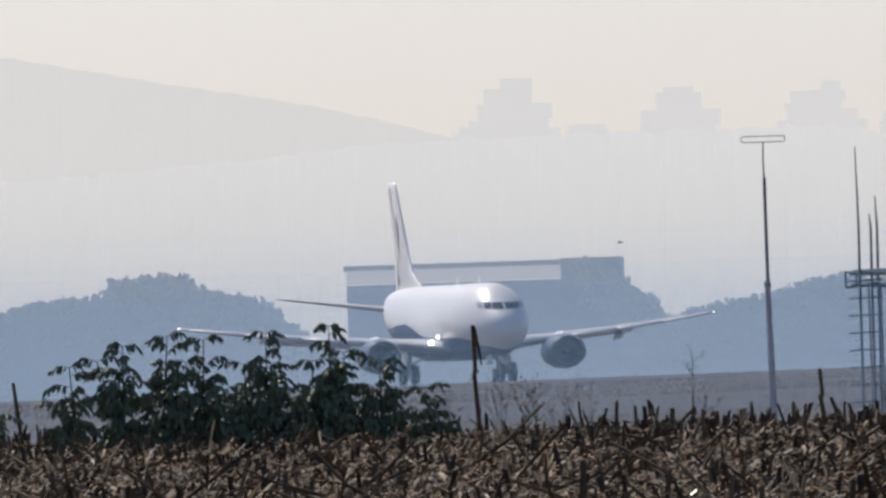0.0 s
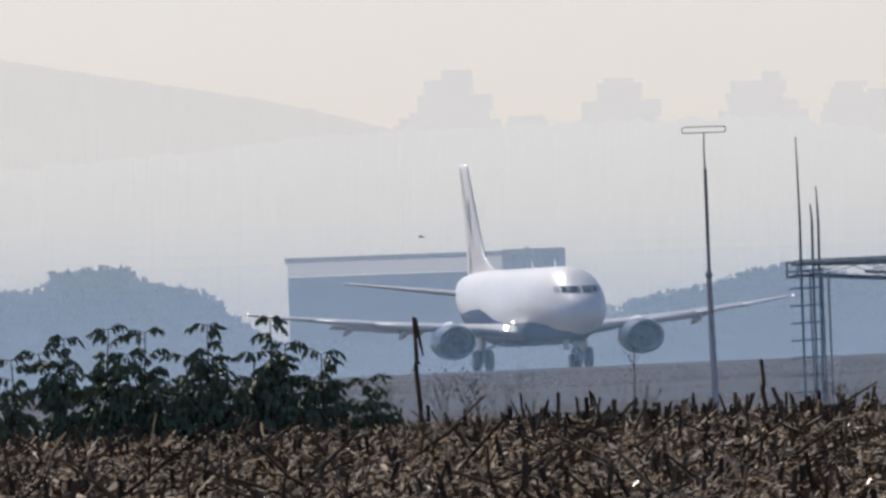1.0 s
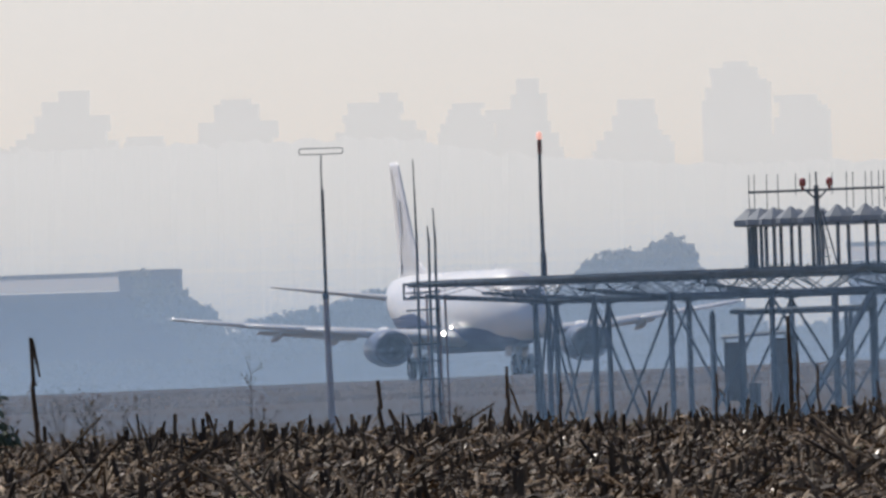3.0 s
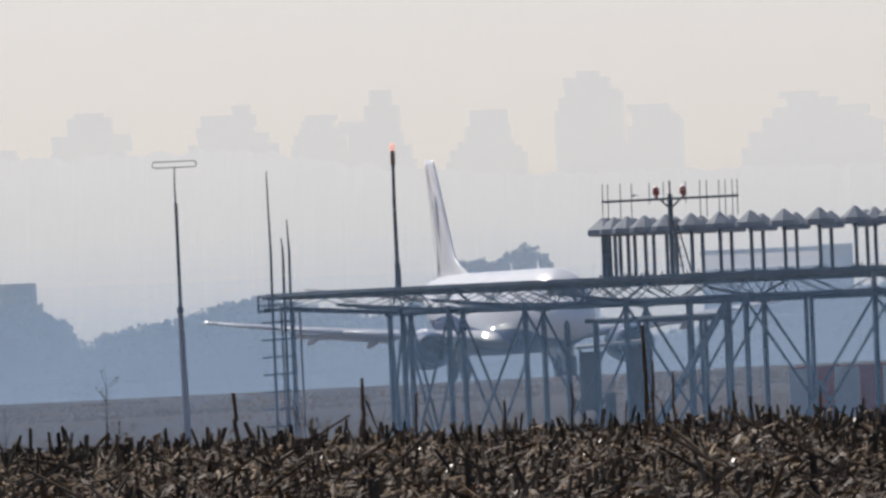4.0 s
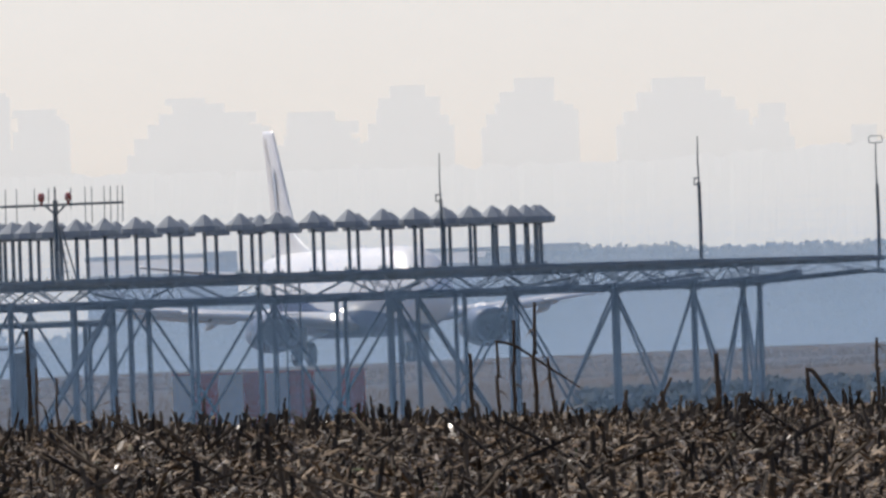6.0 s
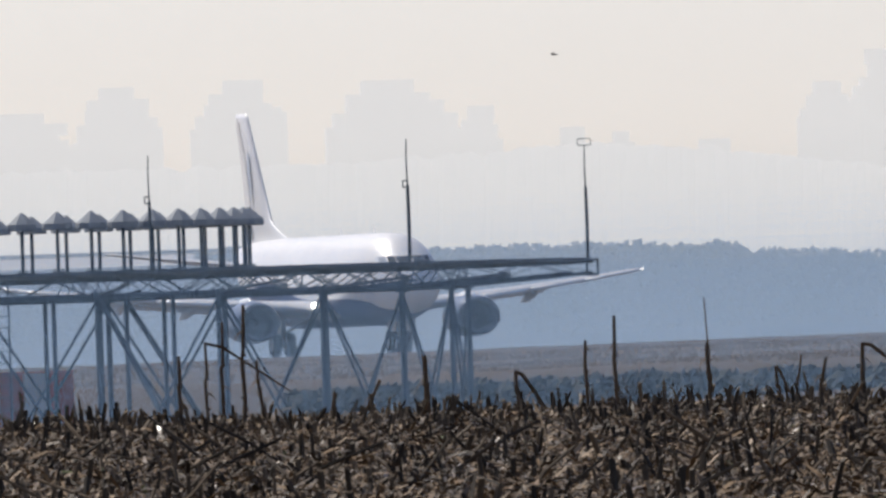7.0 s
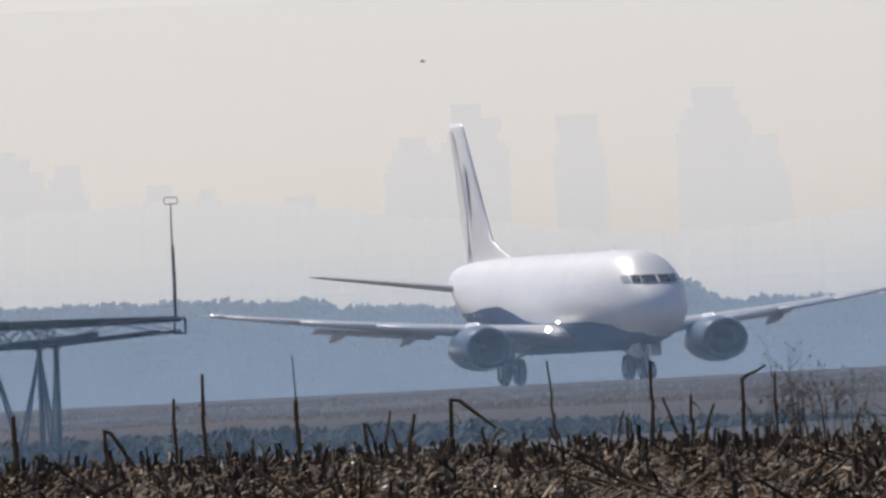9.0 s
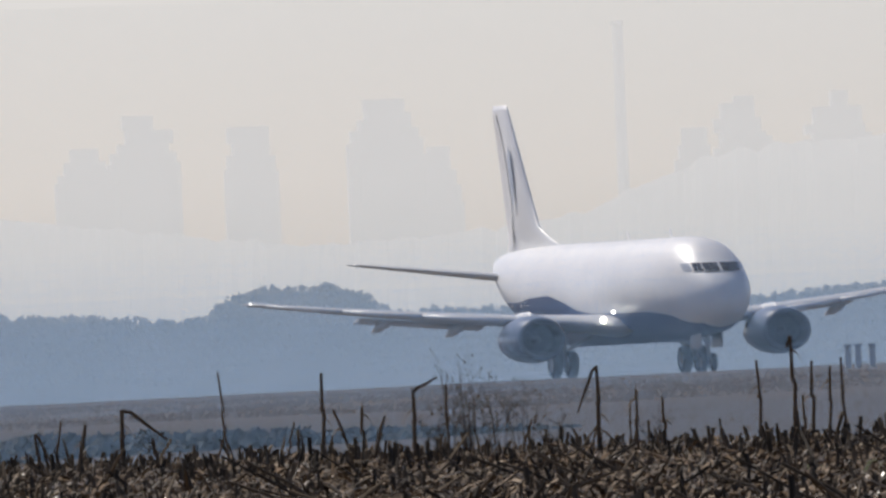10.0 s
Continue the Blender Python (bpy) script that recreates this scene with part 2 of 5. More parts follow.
# ------------------------------------------------------------------ ground
def build_ground():
    bm = bmesh.new()
    ds = [0.5, 2, 10, 40, 80, 120, 150] + [160 + 3 * i for i in range(41)] + [283, 290, 298, 308, 320, 335, 355, 380, 420, 480, 550, 620, 680]
    ds += [700 + 12 * i for i in range(100)] + [1900 + 40 * i for i in range(15)] + [2600, 3000, 3600, 4200, 4700, 4950]
    az = [-math.pi, -2.4, -1.5, -0.8, -0.4, -0.2, -0.12, -0.08] + [-0.06 + 0.0025 * i for i in range(57)] + [0.1, 0.13, 0.2, 0.4, 0.8, 1.5, 2.4]
    rows = []
    for d in ds:
        row = []
        for t in az:
            x, y = d * math.sin(t), d * math.cos(t)
            z = land_z(x, y)
            if 150 < d < 300:
                z += 0.03 * noise.noise((x * 0.9, y * 0.35, 0))
            elif d > 700:
                z += 0.12 * noise.noise((x * 0.11, y * 0.05, 3)) if d < 1900 else 0
            row.append(bm.verts.new((x, y, z)))
        rows.append(row)
    for a, b in zip(rows, rows[1:]):
        for i in range(len(az)):
            j = (i + 1) % len(az)
            f = bm.faces.new((a[i], a[j], b[j], b[i]))
            f.smooth = True
            f.material_index = 0 if f.calc_center_median().length < 330 else 1
    bm.faces.new(rows[0][::-1])
    bmesh.ops.recalc_face_normals(bm, faces=bm.faces)
    me = mesh_of("ground", bm, M["soil"])
    me.materials.append(M["land"])
    ob = new("ground", me)
    tagged(ob, "harvested brown field falling to dry airfield grass", "ground", kind="structure")


def build_runway():
    """Two cambered halves of large slabs, highest along the middle."""
    bm = bmesh.new()
    d, n = Vector((*RUN_D, 0)), Vector((*RUN_N, 0))
    for s in range(-5, 26):
        for side in (1, -1):
            c = Vector((*RUN_P, 5.08)) + d * (s * 40) - Vector((0, 0, 0.016 * s))
            top = [c + d * i + n * (side * q) + Vector((0, 0, -0.016 * q)) for i, q in ((0, 0.0), (39.97, 0.0), (39.97, 22.5), (0, 22.5))]
            up = [bm.verts.new(p) for p in top]
            lo = [bm.verts.new(p - Vector((0, 0, 0.3))) for p in top]
            bm.faces.new(up)
            bm.faces.new(lo[::-1])
            bridge(bm, lo, up)
    bmesh.ops.recalc_face_normals(bm, faces=bm.faces)
    solo("runway", bm, M["runway"], "dark grey cambered asphalt runway in long bays", "runway", kind="structure")


build_ground()
build_runway()


# ------------------------------------------------------------------ the distance
def far_ridge(name, profile, d, depth, mat, label, rough=4.0):
    """A long hill or wooded line whose crest follows a profile of bearing and height."""
    bm = bmesh.new()
    a0, a1 = profile[0][0], profile[-1][0]
    n = int((a1 - a0) / 12)
    front, top, back = [], [], []
    for i in range(n + 1):
        a = a0 + (a1 - a0) * i / n
        b = lerp(profile, a) + rough * noise.noise((a * 0.03, d, 1)) + 0.5 * rough * noise.noise((a * 0.11, d, 5))
        p = aim(a, b, d)
        q = aim(a, LEVEL, d - depth)
        r = aim(a, LEVEL, d + depth)
        front.append(bm.verts.new((q.x, q.y, EYE - 2)))
        top.append(bm.verts.new(p))
        back.append(bm.verts.new((r.x, r.y, EYE - 2)))
    for i in range(n):
        bm.faces.new((front[i], front[i + 1], top[i + 1], top[i]))
        bm.faces.new((top[i], top[i + 1], back[i + 1], back[i]))
    solo(name, bm, mat, label, "hills", kind="structure")


far_ridge("backdrop", [(-2300, -350), (-1950, -328), (-1700, -280), (-1500, -245), (-1383, -222), (-1250, -188), (-1150, -160), (-1000, -120), (-700, -70), (0, -20), (4000, 0)], 4900, 30, M["far_hill"], "pale mountain slope with bright haze put into its colour")
# wooded ridge at left; further right added as haze hiding the towers' feet
far_ridge("backdrop", [(-2300, -112), (-1950, -110), (-1750, -122), (-1500, -140), (-1330, -160), (-1000, -168), (-500, -172), (-300, -135), (0, -110), (600, -105), (1240, -105), (1560, -120), (1700, -130), (1900, -115), (2100, -90), (2500, -40), (2750, -50), (3000, -80), (3120, -130), (3250, -180), (3400, -195), (4000, -210)], 4200, 30, M["far_ridge"], "grey wooded ridge, also standing in for haze over the towers' feet", 10.0)

# towers: left, right, top on the pan's scale, and how many steps the roof has
TOWERS = [(-1165, -985, -269, 3), (-985, -890, -185, 1), (-862, -692, -246, 3), (-600, -440, -250, 3), (-414, -324, -228, 2), (-330, -205, -268, 3), (-139, -9, -226, 2),
          (56, 166, -288, 2), (176, 271, -226, 1), (391, 616, -238, 3), (640, 790, -208, 2), (805, 945, -250, 2), (1010, 1160, -257, 2), (1250, 1470, -250, 2), (1470, 1550, -200, 2),
          (1635, 1700, -158, 1), (1725, 1790, -148, 2), (1880, 1960, -130, 1), (2078, 2175, -226, 2), (2172, 2288, -281, 2), (2378, 2463, -255, 1), (2598, 2718, -295, 2), (2718, 2790, -208, 2),
          (3170, 3240, -225, 1), (3240, 3342, -278, 3), (3400, 3532, -282, 3), (3540, 3640, -250, 2)]


# towers glow evenly in the painted colour of haze
def tower(a0, a1, top, steps, d, seed):
    rnd = random.Random(seed)
    p, q = aim(a0, 0, d), aim(a1, 0, d)
    w = (q - p).length
    h = aim((a0 + a1) / 2, top, d).z - EYE
    c = (p + q) / 2
    ob = thing("apartment_tower", "pale high-rise block with thick haze put into its glowing colour", "building", (c.x, c.y, EYE - 2), group="hazy skyline")
    bm = bmesh.new()
    hh = h + 2
    st = [rnd.uniform(0.6, 2.6) for _ in range(steps)]
    low = hh - sum(st)
    box(bm, (0, 0, low / 2), (w * 0.78, w * 0.8, low))
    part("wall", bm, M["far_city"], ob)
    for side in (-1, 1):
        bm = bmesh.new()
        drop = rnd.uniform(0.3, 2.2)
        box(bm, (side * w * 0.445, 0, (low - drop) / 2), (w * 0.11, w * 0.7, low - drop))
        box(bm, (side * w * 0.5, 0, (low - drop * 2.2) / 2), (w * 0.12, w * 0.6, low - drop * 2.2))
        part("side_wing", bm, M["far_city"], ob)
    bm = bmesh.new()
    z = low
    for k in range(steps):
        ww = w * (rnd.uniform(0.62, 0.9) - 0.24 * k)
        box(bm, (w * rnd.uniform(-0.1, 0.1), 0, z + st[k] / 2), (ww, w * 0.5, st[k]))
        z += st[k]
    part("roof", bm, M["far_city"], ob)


for i, (a0, a1, top, steps) in enumerate(TOWERS):
    tower(a0, a1, top, steps, 4450 + 37 * (i % 5), i)


def chimney():
    c = aim(3078, 0, 4300)
    ob = thing("chimney", "tall slender factory chimney with haze put into its colour", "chimney", (c.x, c.y, EYE - 2))
    bm = bmesh.new()
    top = aim(3078, -418, 4300).z - EYE + 2
    pipe(bm, (0, 0, 0), (0, 0, top), 0.95, 12, 0.72)
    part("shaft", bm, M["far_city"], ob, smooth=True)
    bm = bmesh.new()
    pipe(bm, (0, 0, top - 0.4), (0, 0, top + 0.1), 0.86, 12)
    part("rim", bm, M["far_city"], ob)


chimney()


def far_wood(profile, d, label, seed, mat="far_tree", size=0.21, name="far_wood"):
    """A distant belt of trees: many small leaf clumps heaped under an uneven crest."""
    rnd = random.Random(seed)
    bm = bmesh.new()
    a = profile[0][0]
    k = d / F
    while a < profile[-1][0]:
        crest = lerp(profile, a) + 5 * noise.noise((a * 0.021, d, 2)) + 3 * noise.noise((a * 0.07, d, 4))
        b = crest
        while b < crest + 70:
            s = size * rnd.uniform(0.5, 1.5)
            c = aim(a + rnd.uniform(-12, 12), b + s / k * 0.6 + rnd.uniform(-4, 10), d + rnd.uniform(-8, 8))
            m = Matrix.Translation(c) @ Euler((rnd.random() * 6, rnd.random() * 6, rnd.random() * 6)).to_matrix().to_4x4() @ Matrix.Diagonal((s, s * rnd.uniform(0.5, 0.9), s * rnd.uniform(0.5, 1.0), 1))
            for tri in ((0, 1, 2), (0, 2, 3), (0, 3, 1), (1, 3, 2)):
                pts = [(1, 1, 1), (-1, -1, 1), (-1, 1, -1), (1, -1, -1)]
                bm.faces.new([bm.verts.new(m @ Vector(pts[j])) for j in tri])
            b += size / k * 0.8
        a += size / k * 0.5
    # the dense heart of the wood behind its outer leaves
    a, last = profile[0][0], None
    while a < profile[-1][0]:
        p = aim(a, lerp(profile, a) + 9 + 4 * noise.noise((a * 0.05, d, 0)), d + 6)
        cur = [bm.verts.new(p), bm.verts.new((p.x, p.y + 4, EYE - 1)), bm.verts.new((p.x, p.y - 4, EYE - 1))]
        if last:
            bm.faces.new((last[0], last[1], cur[1], cur[0]))
            bm.faces.new((last[2], last[0], cur[0], cur[2]))
        last = cur
        a += 10
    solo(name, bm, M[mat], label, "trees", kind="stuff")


# the woods' haze blue is painted into their glowing material
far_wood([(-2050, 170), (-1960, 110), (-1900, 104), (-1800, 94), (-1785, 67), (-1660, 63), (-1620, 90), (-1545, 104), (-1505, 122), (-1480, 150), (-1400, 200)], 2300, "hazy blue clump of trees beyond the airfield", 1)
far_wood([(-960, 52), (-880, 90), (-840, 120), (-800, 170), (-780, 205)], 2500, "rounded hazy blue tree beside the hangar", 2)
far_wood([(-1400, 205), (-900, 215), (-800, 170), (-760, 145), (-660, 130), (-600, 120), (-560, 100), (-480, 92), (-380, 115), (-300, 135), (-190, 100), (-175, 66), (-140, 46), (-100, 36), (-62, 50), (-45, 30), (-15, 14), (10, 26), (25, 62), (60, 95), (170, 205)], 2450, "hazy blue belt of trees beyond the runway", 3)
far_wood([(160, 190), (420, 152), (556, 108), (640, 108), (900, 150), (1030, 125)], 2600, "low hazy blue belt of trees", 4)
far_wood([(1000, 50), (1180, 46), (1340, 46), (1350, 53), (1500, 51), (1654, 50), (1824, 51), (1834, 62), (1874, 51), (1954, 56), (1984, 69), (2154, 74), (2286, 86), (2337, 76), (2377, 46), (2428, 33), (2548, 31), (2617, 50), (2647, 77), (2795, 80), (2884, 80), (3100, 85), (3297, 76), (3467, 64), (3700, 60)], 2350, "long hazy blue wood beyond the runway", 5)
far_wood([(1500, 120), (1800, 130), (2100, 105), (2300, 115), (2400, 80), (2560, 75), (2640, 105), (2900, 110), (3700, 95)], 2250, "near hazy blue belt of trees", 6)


def hangar(a0, a1, top, bottom_roof, d, depth, label, seed=0):
    """A long flat-roofed hangar: wall panels, a lighter fascia, doors and a parapet."""
    p, q = aim(a0, 0, d), aim(a1, 0, d)
    w = (q - p).length
    c = (p + q) / 2
    h = aim((a0 + a1) / 2, top, d).z - EYE + 2
    f = (bottom_roof - top) / F * d
    ob = thing("hangar", label, "hangar", (c.x, c.y, EYE - 2))
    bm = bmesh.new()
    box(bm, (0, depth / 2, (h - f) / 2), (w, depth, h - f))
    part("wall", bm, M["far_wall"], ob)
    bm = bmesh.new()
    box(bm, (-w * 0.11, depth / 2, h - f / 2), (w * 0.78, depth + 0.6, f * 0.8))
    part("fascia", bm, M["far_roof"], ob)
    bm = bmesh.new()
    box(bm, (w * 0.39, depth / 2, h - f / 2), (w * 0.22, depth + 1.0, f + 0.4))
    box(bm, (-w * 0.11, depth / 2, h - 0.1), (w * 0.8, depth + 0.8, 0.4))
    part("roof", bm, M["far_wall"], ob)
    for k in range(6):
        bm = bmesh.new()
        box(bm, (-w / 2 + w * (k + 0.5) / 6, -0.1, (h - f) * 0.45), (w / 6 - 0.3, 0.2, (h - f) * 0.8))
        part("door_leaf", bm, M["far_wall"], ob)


# hangar walls and roofs emit a haze blue painted into their materials
hangar(-1372, -885, 56, 88, 2500, 14, "long low hangar with a pale fascia, haze blue put into its colour")
hangar(300, 566, 39, 70, 2650, 12, "low flat-roofed shed, haze blue put into its colour")
hangar(636, 1165, 42, 66, 2700, 12, "long flat-roofed building, haze blue put into its colour")


# ------------------------------------------------------------------ strip screens that stand in for haze over the airfield
def haze_screen(d, dense, mat, pale, label):
    """Stand-in for haze: an upright screen of very thin level strips, densest near the ground, paler and thinner
    upwards.
    """
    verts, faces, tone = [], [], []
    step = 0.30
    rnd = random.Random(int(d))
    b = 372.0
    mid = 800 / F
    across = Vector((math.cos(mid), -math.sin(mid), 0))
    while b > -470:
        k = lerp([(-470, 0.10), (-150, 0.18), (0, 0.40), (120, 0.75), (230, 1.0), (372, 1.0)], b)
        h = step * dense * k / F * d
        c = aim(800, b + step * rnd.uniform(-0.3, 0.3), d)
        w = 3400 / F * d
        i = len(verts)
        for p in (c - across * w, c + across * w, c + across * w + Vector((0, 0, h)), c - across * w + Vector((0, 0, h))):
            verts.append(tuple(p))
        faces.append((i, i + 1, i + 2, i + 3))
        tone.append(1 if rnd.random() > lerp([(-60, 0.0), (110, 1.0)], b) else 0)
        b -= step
    me = bpy.data.meshes.new("haze_screen")
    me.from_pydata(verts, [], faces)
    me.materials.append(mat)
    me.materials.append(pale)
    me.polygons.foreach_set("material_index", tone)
    tagged(new("haze_screen", me), label, "haze", kind="stuff")


def haze_material(name, colour):
    """Something thin that light both bounces off and shines through."""
    m = bpy.data.materials.new(name)
    m.use_nodes = True
    nt, n = m.node_tree, m.node_tree.nodes
    n.remove(n["Principled BSDF"])
    dif, tra, mix = n.new("ShaderNodeBsdfDiffuse"), n.new("ShaderNodeBsdfTranslucent"), n.new("ShaderNodeMixShader")
    for x in (dif, tra):
        x.inputs["Color"].default_value = (*colour, 1)
    nt.links.new(dif.outputs[0], mix.inputs[1])
    nt.links.new(tra.outputs[0], mix.inputs[2])
    nt.links.new(mix.outputs[0], n["Material Output"].inputs["Surface"])
    return m


M["haze_near"] = haze_material("blue_haze_strips", (0.40, 0.60, 0.84))
M["haze_far"] = haze_material("pale_haze_strips", (0.56, 0.70, 0.83))
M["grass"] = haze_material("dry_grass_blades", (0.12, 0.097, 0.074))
M["haze_high"] = haze_material("white_haze_strips", (0.74, 0.80, 0.79))
# three upright strip screens added in place of hazy air
haze_screen(600, 0.235, M["haze_near"], M["haze_high"], "screen of thin blue strips standing in for haze before the beacon platform")
haze_screen(1090, 0.12, M["haze_near"], M["haze_high"], "screen of thin blue strips standing in for haze before the runway")
haze_screen(1950, 0.52, M["haze_far"], M["haze_high"], "screen of pale blue strips standing in for haze beyond the runway")


# ------------------------------------------------------------------ the aircraft (x ahead, y to its left, z up; origin on the ground between the engine inlets)
def section(x, zc, hw, hu, hd, n=36):
    """A fuselage section: half width, height above and below the centre line."""
    out = []
    for i in range(n):
        t = 2 * math.pi * i / n
        s = math.sin(t)
        out.append(Vector((x, hw * math.cos(t), zc + (hu if s > 0 else hd) * s)))
    return out


BODY = [  # x, centre height, half width, up, down
    (10.62, 2.72, 0.05, 0.05, 0.05), (10.53, 2.74, 0.34, 0.32, 0.34), (10.28, 2.77, 0.66, 0.62, 0.64), (9.85, 2.82, 0.96, 0.90, 0.92),
    (9.25, 2.89, 1.24, 1.22, 1.22), (8.65, 2.97, 1.44, 1.55, 1.44), (8.0, 3.05, 1.59, 1.84, 1.62), (7.3, 3.12, 1.70, 1.99, 1.75),
    (6.3, 3.18, 1.77, 2.02, 1.86), (5.2, 3.2, 1.86, 2.02, 1.95), (4.0, 3.2, 1.88, 2.02, 1.99), (0.0, 3.2, 1.88, 2.02, 1.99),
    (-5.0, 3.2, 1.88, 2.02, 1.99), (-9.5, 3.2, 1.88, 2.02, 1.99), (-11.5, 3.25, 1.84, 1.97, 1.86), (-13.5, 3.42, 1.70, 1.78, 1.58),
    (-15.5, 3.70, 1.45, 1.46, 1.22), (-17.3, 4.0, 1.10, 1.10, 0.85), (-19.0, 4.28, 0.70, 0.72, 0.52), (-20.1, 4.45, 0.36, 0.40, 0.28), (-20.4, 4.5, 0.12, 0.16, 0.12)]


def body_at(x):
    for p, q in zip(BODY, BODY[1:]):
        if q[0] <= x <= p[0]:
            k = (p[0] - x) / (p[0] - q[0])
            return [p[i] + (q[i] - p[i]) * k for i in range(5)]
    return BODY[-1]


def skin_point(x, t, out=0.0):
    _, zc, hw, hu, hd = body_at(x)
    s = math.sin(t)
    return Vector((x, (hw + out) * math.cos(t), zc + ((hu if s > 0 else hd) + out) * s))


def skin_patch(bm, x0, x1, t0, t1, out=0.012, nx=3, nt=4, slant=0.0):
    """A patch laid on the fuselage skin, with a rim that reaches back to it."""
    grid = []
    for i in range(nx + 1):
        row = []
        for j in range(nt + 1):
            t = t0 + (t1 - t0) * j / nt
            x = x0 + (x1 - x0) * i / nx + slant * j / nt
            edge = i in (0, nx) or j in (0, nt)
            row.append(bm.verts.new(skin_point(x, t, -0.01 if edge else out)))
        grid.append(row)
    for i in range(nx):
        for j in range(nt):
            bm.faces.new((grid[i][j], grid[i + 1][j], grid[i + 1][j + 1], grid[i][j + 1]))


def aerofoil(le, chord, thick, up, n=9):
    """A wing section: leading edge point, chord (backwards), thickness ratio, and its up direction."""
    top, low = [], []
    for i in range(n):
        k = (1 - math.cos(math.pi * i / (n - 1))) / 2
        h = thick * chord * (1.48 * math.sqrt(k) - 0.63 * k - 1.76 * k * k + 1.42 * k ** 3 - 0.51 * k ** 4)
        p = le + Vector((-chord * k, 0, 0))
        top.append(p + up * (h * 1.05 + 0.002))
        low.append(p - up * (h * 0.85 + 0.002))
    return top + low[::-1]


def surface(bm, stations):
    loft(bm, [aerofoil(Vector(le), ch, th, Vector(up)) for le, ch, th, up in stations])
    bmesh.ops.recalc_face_normals(bm, faces=bm.faces)


def wheel(parent, at, r, w, name="wheel"):
    hub = new(name)
    hub.parent = parent
    hub.location = at
    bm = bmesh.new()
    prof = [(-w / 2, r * 0.62), (-w / 2, r * 0.86), (-w * 0.38, r * 0.97), (-w * 0.15, r), (w * 0.15, r), (w * 0.38, r * 0.97), (w / 2, r * 0.86), (w / 2, r * 0.62)]
    rings = [[Vector((rr * math.cos(6.2832 * i / 24), y, rr * math.sin(6.2832 * i / 24))) for i in range(24)] for y, rr in prof]
    loft(bm, rings, cap=False)
    bmesh.ops.recalc_face_normals(bm, faces=bm.faces)
    part("tyre", bm, M["rubber"], hub, "black rubber tyre", smooth=True)
    bm = bmesh.new()
    prof = [(-w * 0.42, 0.04), (-w * 0.42, r * 0.3), (-w * 0.3, r * 0.55), (-w * 0.46, r * 0.63), (w * 0.46, r * 0.63), (w * 0.3, r * 0.55), (w * 0.42, r * 0.3), (w * 0.42, 0.04)]
    rings = [[Vector((rr * math.cos(6.2832 * i / 20), y, rr * math.sin(6.2832 * i / 20))) for i in range(20)] for y, rr in prof]
    loft(bm, rings)
    bmesh.ops.recalc_face_normals(bm, faces=bm.faces)
    part("rim", bm, M["gear"], hub, "grey metal wheel rim")
    return hub


